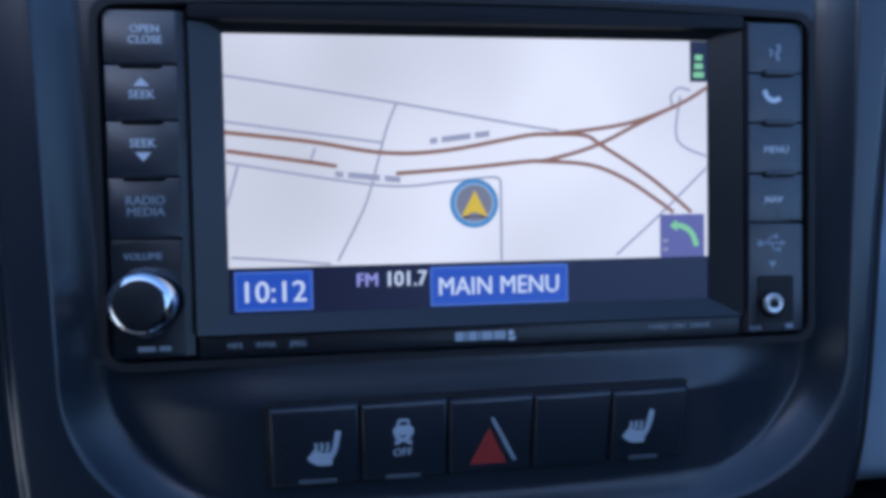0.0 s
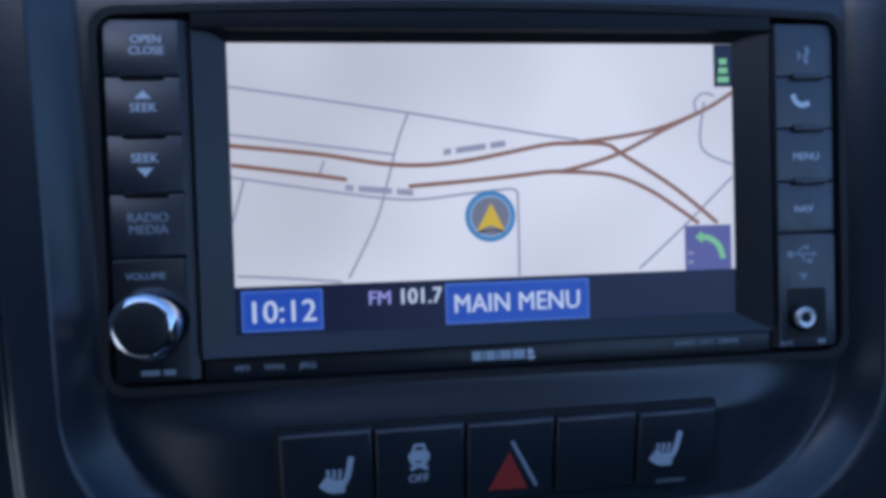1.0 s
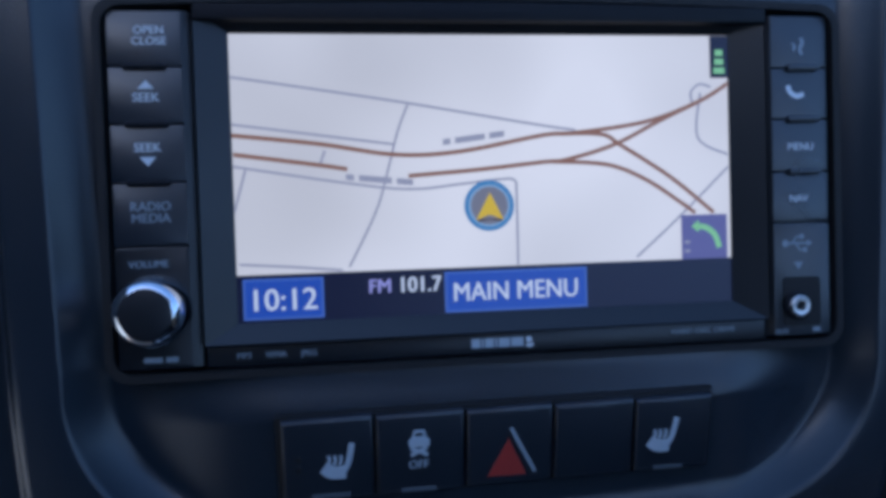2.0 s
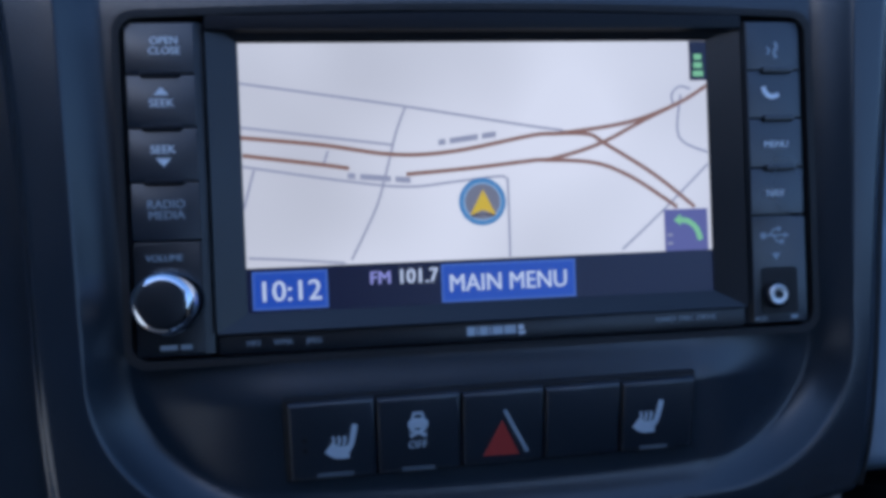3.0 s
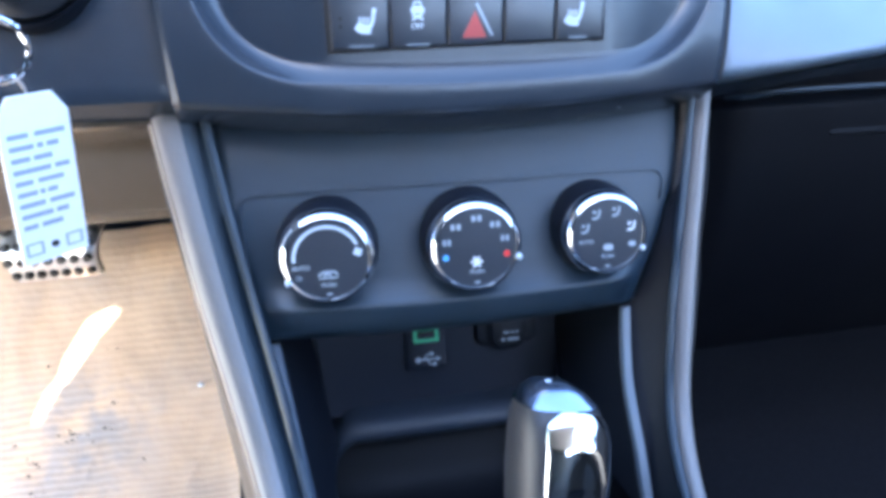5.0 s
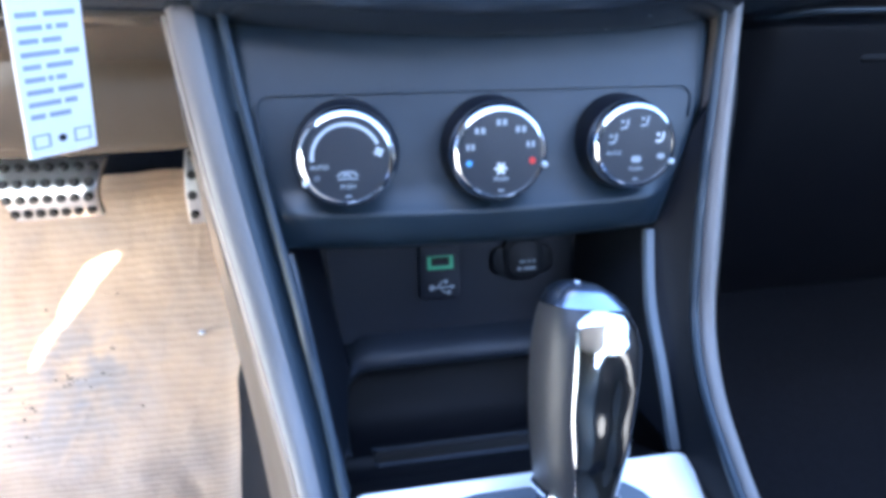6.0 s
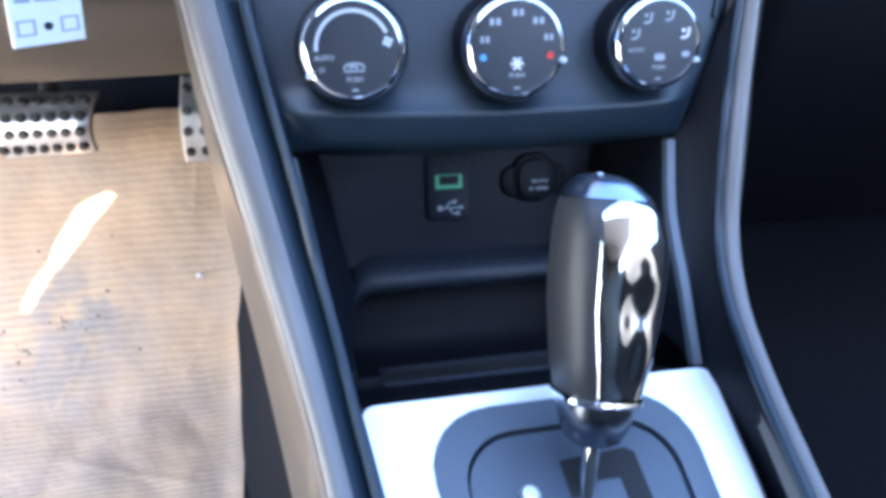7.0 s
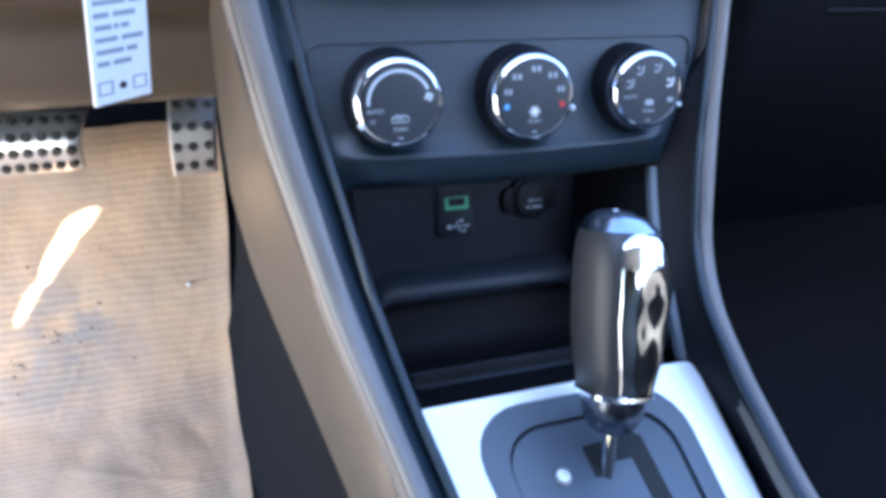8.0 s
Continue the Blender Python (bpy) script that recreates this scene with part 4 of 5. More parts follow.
line = inset_outline()
bm = bmesh.new()
loft(bm, [[(x + dx, climate_y(z) + dy, z) for dx, dy in ((-0.0009, 0.0012), (-0.0003, -0.0012), (0.0003, -0.0012), (0.0009, 0.0012))] for x, z in line])
part("inset_seam", bm, panel_plastic, climate)
DIALS = ((-0.0690, -0.1750, 1.02), (-0.0026, -0.1756, 1.045), (0.0606, -0.1748, 0.97))
for k, (x, z, size) in enumerate(DIALS):
    FACED = DASH @ Matrix.Translation((x, 0, z)) @ pose(0, 0, 0, 7, 0, -4) @ Matrix.Diagonal((size, 1, size, 1)) @ Matrix.Translation((-x, 0, -z))
    bm = lathe(bmesh.new(), [(0.0232, 0.0300), (0.0228, 0.0160), (0.0221, 0.0100), (0.0213, 0.0062), (0.0204, 0.0044)], x, z, 56)
    dial = part("dial", bm, matte_plastic, climate, "black climate dial with a chrome ring", m=FACED)
    bm = lathe(bmesh.new(), [(0.0209, 0.0052), (0.0210, 0.0036), (0.0206, 0.0014), (0.0196, -0.0006), (0.0184, -0.0019), (0.0177, -0.0022), (0.0173, -0.0014)], x, z, 64)
    part("ring", bm, chrome, dial, "bright chrome ring", m=FACED)
    part("face", lathe(bmesh.new(), [(0.0176, -0.0008), (0.0172, -0.0016), (0.0100, -0.0020), (0, -0.0020)], x, z, 48), dial_face, dial, m=FACED)
    FY = -0.0023
    turn = radians((209, -16, -24)[k])
    part("pointer", lathe(bmesh.new(), [(0.0014, 0.0010), (0.0013, -0.0020), (0.0007, -0.0027), (0, -0.0028)], x + 0.0197 * math.cos(turn), z + 0.0197 * math.sin(turn), 14), print_pale, dial, "pale pointer dot", m=FACED)
    part("lettering", lettering("PUSH", x, z - 0.0122 + 0.0008 * (k > 0), 0.0019, FY), print_grey, dial, m=FACED)
    part("lamp_window", bars(bmesh.new(), x - 0.0012, z - 0.0158, x + 0.0012, 0.0008, FY, (1,)), print_grey, dial, m=FACED)
    if k == 0:
        part("fan_scale", ribbon(bmesh.new(), [(x + 0.0140 * math.cos(a), z + 0.0140 * math.sin(a)) for a in steps(radians(182), radians(24), 24)], 0.0014, FY), print_pale, dial, m=FACED)
        bm = bmesh.new()
        for a in (20, 110, 200, 290):
            disc(bm, x + 0.0132 + 0.0012 * math.cos(radians(a)), z + 0.0024 + 0.0012 * math.sin(radians(a)), 0.0009, FY - 0.0001, FY + 0.0001, 8)
        part("fan_mark", bm, print_pale, dial, m=FACED)
        part("lettering", lettering("AUTO", x - 0.0112, z - 0.0040, 0.0020, FY), print_grey, dial, m=FACED)
        part("lettering", lettering("O", x - 0.0124, z - 0.0085, 0.0021, FY), print_grey, dial, m=FACED)
        bm = ribbon(bmesh.new(), smooth_line([(x - 0.0040, z - 0.0072), (x - 0.0022, z - 0.0056), (x + 0.0024, z - 0.0056), (x + 0.0040, z - 0.0072)]), 0.0008, FY)
        ribbon(bm, smooth_line([(x + 0.0016, z - 0.0070), (x - 0.0010, z - 0.0064), (x - 0.0018, z - 0.0074)]), 0.0008, FY - 0.0001)
        ribbon(bm, [(x - 0.0040, z - 0.0082), (x + 0.0040, z - 0.0082)], 0.0006, FY)
        part("air_mark", bm, print_grey, dial, m=FACED)
    elif k == 1:
        for a, w in ((165, 0.0034), (131, 0.0042), (88, 0.0042), (50, 0.0042), (17, 0.0034)):
            cx, cz = x + 0.0132 * math.cos(radians(a)), z + 0.0132 * math.sin(radians(a)) - 0.0004
            if a == 90:
                part("lettering", lettering("72", cx, cz - 0.0012, 0.0027, FY), print_white, dial, m=FACED)
            else:
                part("lettering_bar", bars(bmesh.new(), cx - w / 2, cz - 0.0012, cx + w / 2, 0.0025, FY, (1, 1)), print_grey, dial, m=FACED)
        part("cold_dot", disc(bmesh.new(), x - 0.0134, z - 0.0036, 0.0013, FY, FY + 0.0002, 14), print_blue, dial, "blue cold dot", m=FACED)
        part("hot_dot", disc(bmesh.new(), x + 0.0134, z - 0.0034, 0.0014, FY, FY + 0.0002, 14), print_red, dial, "red hot dot", m=FACED)
        bm = bmesh.new()
        for a in (0, 60, 120):
            ribbon(bm, [(x - 0.0026 * math.cos(radians(a)), z - 0.0062 - 0.0026 * math.sin(radians(a))), (x + 0.0026 * math.cos(radians(a)), z - 0.0062 + 0.0026 * math.sin(radians(a)))], 0.0009, FY - 0.00005 * a / 60)
        part("snow_mark", bm, print_white, dial, m=FACED)
    else:
        for a in (162, 120, 72, 18):
            cx, cz = x + 0.0120 * math.cos(radians(a)), z + 0.0116 * math.sin(radians(a))
            bm = ribbon(bmesh.new(), smooth_line([(cx + 0.0018, cz + 0.0024), (cx + 0.0010, cz - 0.0012), (cx - 0.0018, cz - 0.0018)]), 0.0009, FY)
            disc(bm, cx - 0.0008, cz + 0.0013, 0.0008, FY, FY + 0.0002, 10)
            part("vent_mark", bm, print_grey if a > 30 else print_white, dial, m=FACED)
        part("vent_mark", prism(bmesh.new(), rounded(x + 0.0122, z - 0.0052, 0.0036, 0.0024, 0.0009, 3), FY, FY + 0.0002), print_grey, dial, m=FACED)
        part("lettering", lettering("AUTO", x - 0.0108, z - 0.0038, 0.0019, FY), print_grey, dial, m=FACED)
        part("rear_mark", prism(bmesh.new(), rounded(x + 0.0002, z - 0.0062, 0.0046, 0.0030, 0.0009, 3), FY, FY + 0.0002), print_grey, dial, m=FACED)

# ---- storage pocket under the climate panel ----
pocket = thing("storage_pocket", at(DASH, -0.004, 0.09, -0.32), "dark open storage bin with a lipped tray behind the shifter", "storage bin")
# bin walls and tray use plastics with the recess's shade in their colour
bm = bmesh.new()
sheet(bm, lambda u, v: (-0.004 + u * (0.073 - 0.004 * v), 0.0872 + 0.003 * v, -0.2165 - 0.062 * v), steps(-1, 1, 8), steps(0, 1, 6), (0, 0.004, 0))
part("back_wall", bm, shaded_bin_plastic, pocket)
LEDGE = [(0.0900, -0.2735), (0.0870, -0.2755), (0.0815, -0.2785), (0.0770, -0.2830), (0.0760, -0.2875), (0.0785, -0.2915), (0.0880, -0.2930)]


def ledge_point(u, v):
    p = curve_at([(0, y, z) for y, z in LEDGE], v)
    c = max(0.0, abs(u) - 0.78) / 0.22
    return (-0.003 + u * 0.0685, p.y + 0.002 * c, p.z - 0.016 * (1 - math.sqrt(max(0.0, 1 - c * c))))


part("ledge", sheet(bmesh.new(), ledge_point, steps(-1, -0.78, 14) + steps(-0.75, 0.75, 24) + steps(0.78, 1, 14), steps(0, 1, 18), (0, 0.003, 0)), ledge_plastic, pocket, "rounded black tray lip")
TRAY = [(0.088, -0.2905), (0.0865, -0.300), (0.080, -0.318), (0.066, -0.3265), (0.050, -0.3275), (0.0400, -0.3255), (0.0370, -0.3215), (0.0345, -0.3215), (0.0300, -0.3255), (0.020, -0.3260), (0.006, -0.3230), (-0.0165, -0.3180)]
part("tray", sheet(bmesh.new(), lambda u, v: (-0.003 + u * 0.074, *curve_at([(0, y, z) for y, z in TRAY], v).yz), steps(-1, 1, 6), steps(0, 1, 60), (0, 0.003, -0.002)), shaded_plastic, pocket)
for side in (-1, 1):
    rim = [(-0.003 + side * (0.0690 + 0.003 * smoothstep(0.0, 0.12, t)), *(curve_at([(0, y, z) for y, z in TRAY[:6]], t) + Vector((0, -0.0035 - 0.006 * smoothstep(0.25, 0.0, t), 0.0030 + 0.006 * smoothstep(0.25, 0.0, t)))).yz) for t in steps(0, 1, 26)]
    part("tray_rim", tube(bmesh.new(), rim, 0.0030, 10), ledge_plastic, pocket)
part("tray_slot", prism(bmesh.new(), rounded(0.0, -0.3220, 0.124, 0.0058, 0.0022, 4), 0.0318, 0.0390), dark_gap, pocket)
for y, z, r in ((0.0362, -0.3196, 0.0009), (0.0306, -0.3250, 0.0011)):
    part("slot_bead", tube(bmesh.new(), [(-0.062, y + 0.002, z), (-0.0600, y, z), (0.060, y, z), (0.062, y + 0.002, z)], r, 8), ledge_plastic, pocket)
UY = 0.0875
usb = thing("usb_port", at(DASH, -0.0148, 0.088, -0.255), "black usb port plate with a green-lined socket", "usb port")
part("plate", prism(bmesh.new(), rounded(-0.0150, -0.2385, 0.0235, 0.0355, 0.004), UY - 0.0012, UY + 0.002, 0.0008), shaded_bin_plastic, usb)
part("socket", prism(bmesh.new(), [(-0.0216, -0.2392), (-0.0070, -0.2392), (-0.0070, -0.2318), (-0.0090, -0.2318), (-0.0090, -0.2374), (-0.0196, -0.2374), (-0.0196, -0.2324), (-0.0091, -0.2324), (-0.0091, -0.2318), (-0.0216, -0.2318)], UY - 0.0020, UY), slot_green, usb, "green plastic socket lining")
part("tongue", prism(bmesh.new(), [(-0.0196, -0.2352), (-0.0090, -0.2352), (-0.0090, -0.2324), (-0.0196, -0.2324)], UY - 0.0016, UY), dark_gap, usb)
part("usb_mark", usb_mark(-0.0134, -0.2496, 0.0062, UY - 0.0016), print_pale, usb)
power = thing("power_socket", at(DASH, 0.034, 0.088, -0.255), "black power socket under a lobed cap", "power socket")
PX, PZ = 0.0335, -0.2362
bm = prism(bmesh.new(), rounded(PX, PZ + 0.0006, 0.0246, 0.0270, 0.0105, 8), UY - 0.0040, UY + 0.002, 0.0016)
part("collar", prism(bm, rounded(PX, PZ - 0.0010, 0.0372, 0.0170, 0.0070, 8), UY - 0.0030, UY + 0.002, 0.0014), matte_plastic, power)
part("cap", prism(bmesh.new(), rounded(PX + 0.0004, PZ - 0.0004, 0.0212, 0.0222, 0.0085, 8), UY - 0.0062, UY - 0.0036, 0.0012), matte_plastic, power)
part("lettering_bar", bars(bars(bmesh.new(), PX - 0.0030, PZ - 0.0020, PX + 0.0062, 0.0014, UY - 0.0068, (2, 1, 1)), PX - 0.0044, PZ - 0.0062, PX + 0.0062, 0.0017, UY - 0.0068, (1, 3)), print_grey, power)

# ---- console sides, rails and strips ----
# A rail's inner and outer edge, on the right; the left one mirrors it.
def rail_line(points):
    return [Vector(p) for p in points]


INNER = rail_line([(0.1180, -0.0260, 0.4230), (0.1120, -0.0440, 0.3890), (0.1045, -0.0640, 0.3530), (0.0975, -0.0830, 0.3250), (0.0905, -0.1060, 0.2960), (0.0850, -0.1330, 0.2780), (0.0810, -0.1640, 0.2670), (0.0770, -0.1960, 0.2590), (0.0730, -0.2400, 0.2490), (0.0690, -0.3400, 0.2300)])
OUTER = rail_line([(0.1435, -0.0240, 0.4240), (0.1370, -0.0430, 0.3890), (0.1295, -0.0640, 0.3530), (0.1212, -0.0850, 0.3230), (0.1125, -0.1090, 0.2930), (0.1050, -0.1360, 0.2750), (0.0990, -0.1660, 0.2640), (0.0945, -0.1980, 0.2560), (0.0900, -0.2420, 0.2460), (0.0860, -0.3420, 0.2270)])


def rail_section(t, side):
    """Across the rail: a rounded top, falling away on the outside."""
    a, b = curve_at(INNER, t), curve_at(OUTER, t)
    out = (b - a) * (1.0 if side < 0 else 0.60 - 0.06 * max(0.0, 1 - 3 * t))
    along = (curve_at(INNER, min(1, t + 0.01)) - curve_at(INNER, max(0, t - 0.01))).normalized()
    up = out.normalized().cross(along)
    if up.y > 0:
        up = -up
    pts = []
    for s, h in ((0.0, -0.011), (0.0, -0.0068), (0.04, -0.0056), (0.14, -0.0038), (0.27, -0.0016), (0.40, 0.0002), (0.54, 0.0010), (0.68, 0.0008), (0.82, -0.0012), (0.93, -0.0050), (1.0, -0.0105), (1.0, -0.016), (0.5, -0.016)):
        p = a + s * out + h * up
        pts.append((p.x * side, p.y, p.z))
    return pts


for side, label in ((1, "satin grey console trim rail on the passenger's side"), (-1, "satin grey console trim rail beside the driver")):
    rail = thing("console_rail", (side * 0.1, -0.1, 0.27), label, "trim rail", "console rails")
    part("cap", loft(bmesh.new(), [rail_section(t, side) for t in steps(0, 1, 90)]), rail_plastic, rail, m=FLAT)
    part("seam", tube(bmesh.new(), [Vector(rail_section(t, side)[8]).lerp(Vector(rail_section(t, side)[9]), 0.35) for t in steps(0, 1, 60)], 0.0004, 6), bolster_plastic, rail, m=FLAT)
    # driver's side only: a dark strip stands in for shade on the inner slope
    if side < 0:
        rows = [[Vector(p) for p in rail_section(t, side)[1:6]] for t in steps(0, 1, 90)]
        lift = [[p + Vector((0.0004, -0.0004, 0.0003)) for p in row] for row in rows]
        part("inner_shade", loft(bmesh.new(), [a + [q + Vector((0.0, 0.001, -0.001)) for q in reversed(a)] for a in lift]), panel_plastic, rail, "dark strip painted for the shade on the rail's inner slope", m=FLAT)
    bead = [curve_at(INNER, t) + Vector((-0.0012, -0.0012, 0.0)) for t in steps(0, 1, 60)]
    part("inner_bead", tube(bmesh.new(), [(p.x * side, p.y, p.z) for p in bead], 0.0022, 8), panel_plastic, rail, "dark bead along the inner edge", m=FLAT)


FLANK_TOP = [Vector((0.1400, 0.11, 0.424)), Vector((0.1405, -0.012, 0.406))] + [OUTER[k] + Vector((-0.0015, 0.004, -0.008)) for k in (2, 4, 5, 6, 7, 9)]
FLANK_LOW = [Vector(p) for p in ((0.1390, 0.16, 0.20), (0.1330, 0.063, 0.20), (0.1260, 0.0, 0.20), (0.1160, -0.074, 0.20), (0.1080, -0.13, 0.198), (0.100, -0.19, 0.195), (0.092, -0.25, 0.19), (0.085, -0.36, 0.18))]


def side_panel(side):
    """The console's outer flank below a rail."""
    def f(u, t):
        p = curve_at(FLANK_TOP, t).lerp(curve_at(FLANK_LOW, t), u) + Vector((0.003 * math.sin(math.pi * u) - (0.007 if side > 0 else 0), 0, 0))
        return (p.x * side, p.y, p.z)
    return sheet(bmesh.new(), f, steps(0, 1, 14), steps(0, 1, 60), (-0.004 * side, 0.0, 0))


def carpet_wall(side):
    """The carpet from the flank down to the floor."""
    def f(u, t):
        p = curve_at(FLANK_LOW, t)
        return ((p.x - (0.010 if side > 0 else 0.003) + (0.012 if side > 0 else 0.026) * u * u) * side, p.y, p.z + 0.006 - (p.z + 0.016 - max(0, toe(p.y) - 0.02)) * u)
    return sheet(bmesh.new(), f, steps(0, 1, 12), steps(0, 1, 40), (-0.006 * side, 0.0, 0))


console = thing("centre_console", (0, -0.2, 0.0), "black centre console between the seats with grey flanks", "car console")
for side in (1, -1):
    # driver's flank coloured for bounced light, passenger's flank darkened for footwell shade
    part("flank", side_panel(side), bounce_lit_plastic if side < 0 else shaded_plastic, console, m=FLAT)
    part("carpet_side", carpet_wall(side), carpet_black, console, "black carpeted console side", m=FLAT)
    # the wall between the rail and the pocket
    near, low = (0.0885, 0.0795) if side < 0 else (0.0890, 0.0715)
    LOW = [at(DASH, side * 0.089 - 0.008, 0.0300, -0.2165), at(DASH, side * (0.6 * near + 0.4 * low + 0.0012) - 0.006, 0.0180, -0.250), at(DASH, side * (0.3 * near + 0.7 * low + 0.001) - 0.003, 0.000, -0.285), at(PLATE, side * (low + 0.001), 0.004, 0.001), at(PLATE, side * 0.0765, -0.05, 0.001), at(PLATE, side * 0.070, -0.19, 0.001)]

    def cheek(u, t):
        a = curve_at(INNER, 0.12 + 0.88 * t)
        a = Vector((a.x * side, a.y, a.z))
        b = curve_at(LOW, t)
        return a.lerp(b, u) + Vector((0, 0.004 * math.sin(math.pi * u), -0.003))
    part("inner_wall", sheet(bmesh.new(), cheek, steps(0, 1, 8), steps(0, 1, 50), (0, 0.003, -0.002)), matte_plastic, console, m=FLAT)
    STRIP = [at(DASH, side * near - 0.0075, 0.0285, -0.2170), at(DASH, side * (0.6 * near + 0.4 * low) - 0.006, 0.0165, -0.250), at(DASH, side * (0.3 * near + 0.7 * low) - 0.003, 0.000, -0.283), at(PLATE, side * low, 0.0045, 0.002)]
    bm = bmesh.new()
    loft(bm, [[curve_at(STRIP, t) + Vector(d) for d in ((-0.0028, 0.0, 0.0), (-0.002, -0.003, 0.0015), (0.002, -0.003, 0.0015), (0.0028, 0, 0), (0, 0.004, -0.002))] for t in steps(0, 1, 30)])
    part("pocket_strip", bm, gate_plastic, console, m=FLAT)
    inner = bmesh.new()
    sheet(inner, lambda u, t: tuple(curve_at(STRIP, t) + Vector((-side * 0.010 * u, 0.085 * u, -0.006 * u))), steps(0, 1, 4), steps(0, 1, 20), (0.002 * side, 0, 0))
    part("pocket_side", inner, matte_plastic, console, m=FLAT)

# ---- shifter ----
plate = thing("shifter_plate", at(PLATE, 0, -0.1, 0), "bright satin silver shifter plate on the console", "trim plate")


def taper(outline):
    return [(x * (1 + 1.35 * min(0, y) * 1.2), y) for x, y in outline]


FACE_UP = Matrix(((1, 0, 0, 0), (0, 0, 1, 0), (0, -1, 0, 0), (0, 0, 0, 1)))  # turns x, z outlines into x, y of the plate
ON_PLATE = PLATE @ FACE_UP
outer = taper(rounded(0, -0.085, 0.153, 0.172, 0.006, 6))
ring_out = taper(rounded(0.0015, -0.092, 0.1145, 0.175, 0.031, 6))
bm = frame_slab(bmesh.new(), outer, ring_out, -0.003, 0.003, 0.0012)
part("plate", bm, silver_trim, plate, m=ON_PLATE)
rim = taper(rounded(0, -0.085, 0.1575, 0.175, 0.008, 6))
bm = bmesh.new()
loft(bm, [[(ox, -0.0016, oz), (ix, -0.0030, iz), (ix, 0.0010, iz), (ox, 0.0025, oz)] for (ox, oz), (ix, iz) in zip(rim + rim[:1], outer + outer[:1])], caps=False)
part("rim", bm, rail_plastic, plate, "grey bevelled rim", m=ON_PLATE)
gate = thing("shifter_gate", at(PLATE, 0, -0.09, 0), "black shifter gate with an L-shaped slot", "shifter gate")
ring_mid = taper(rounded(0.0015, -0.0935, 0.0895, 0.150, 0.024, 6))
part("outer_ring", frame_slab(bmesh.new(), taper(rounded(0.0015, -0.092, 0.1135, 0.174, 0.0305, 6)), taper(rounded(0.0015, -0.0935, 0.0915, 0.152, 0.0245, 6)), -0.0022, 0.004, -0.0006), gate_plastic, gate, m=ON_PLATE)
bm = prism(bmesh.new(), ring_mid, -0.0012, 0.004, 0.0008)
part("base", bm, gate_plastic, gate, m=ON_PLATE)
part("slot", prism(bmesh.new(), [(-0.0035, -0.0480), (0.0055, -0.0480), (0.0075, -0.0425), (0.0180, -0.0425), (0.0180, -0.0900), (0.0265, -0.0900), (0.0275, -0.0330), (0.0240, -0.0305), (-0.0035, -0.0325)], -0.0016, 0.002), dark_gap, gate, m=ON_PLATE)
part("lock_button", lathe(bmesh.new(), [(0.0042, 0.001), (0.0041, -0.0022), (0.0030, -0.0034), (0, -0.0036)], -0.0188, -0.0445, 24), steel, gate, "small bright shift lock cover", m=ON_PLATE)
lever = thing("shift_lever", at(PLATE, 0.004, -0.046, 0.0), "chrome and charcoal leather automatic shift lever", "gear lever")
# the lever's frame: foot at the slot, z up its shaft
FOOT, TOP = at(PLATE, 0.003, -0.047, 0.0), Vector((0.0175, -0.1375, 0.3415))
shaft = (TOP - FOOT).normalized()
side_x = Vector((0, 1, 0)).cross(shaft).normalized()
ahead = shaft.cross(side_x)
LEVER = Matrix((( *side_x, 0), (*ahead, 0), (*shaft, 0), (0, 0, 0, 1))).transposed()
LEVER.translation = FOOT
LONG = (TOP - FOOT).length
bm = tube(bmesh.new(), [(0, 0, -0.004), (0, 0, 0.012), (0.001, 0, 0.040)], 0.0034, 12)
part("shaft", bm, chrome, lever, "bright metal shaft", m=LEVER)


def oval(cx, cy, z, rx, ry, power=2.6, n=28):
    out = []
    for k in range(n):
        a = 2 * math.pi * k / n
        c, s = math.cos(a), math.sin(a)
        out.append((cx + rx * abs(c) ** (2 / power) * (1 if c > 0 else -1), cy + ry * abs(s) ** (2 / power) * (1 if s > 0 else -1), z))
    return out


bm = loft(bmesh.new(), [oval(0, 0, 0.0205, 0.0070, 0.0070, 2.0), oval(0, 0, 0.0225, 0.0104, 0.0104, 2.0), oval(0, 0, 0.028, 0.0128, 0.0130, 2.2), oval(0, 0, 0.0345, 0.0142, 0.0146, 2.3), oval(0, 0, 0.042, 0.0138, 0.0144, 2.4)])
part("skirt", bm, dark_chrome, lever, "dark chrome collar", m=LEVER)
part("lip", tube(bmesh.new(), oval(0, 0, 0.0392, 0.0146, 0.0150, 2.8), 0.0015, 8, True), chrome, lever, "bright ring under the head", m=LEVER)
HEAD = [(0.0372, 0.0118, 0.0122, 0.0, 0.0), (0.0405, 0.0146, 0.0150, 0.0, 0.0), (0.054, 0.0168, 0.0172, 0.0005, 0.0), (0.070, 0.0184, 0.0184, 0.001, 0.0), (0.084, 0.0191, 0.0190, 0.001, 0.0), (LONG - 0.020, 0.0187, 0.0186, 0.001, -0.0002), (LONG - 0.013, 0.0174, 0.0176, 0.0015, -0.0008), (LONG - 0.007, 0.0150, 0.0156, 0.0022, -0.0018), (LONG - 0.002, 0.0112, 0.0122, 0.0030, -0.0030), (LONG + 0.0012, 0.0062, 0.0072, 0.0036, -0.0040), (LONG + 0.002, 0.0020, 0.0022, 0.0038, -0.0044)]
bm = loft(bmesh.new(), [oval(dx, dy, z, rx, ry, 3.2) for z, rx, ry, dy, dx in HEAD])
part("grip", bm, leather, lever, "charcoal leather grip", m=LEVER, keen=60)


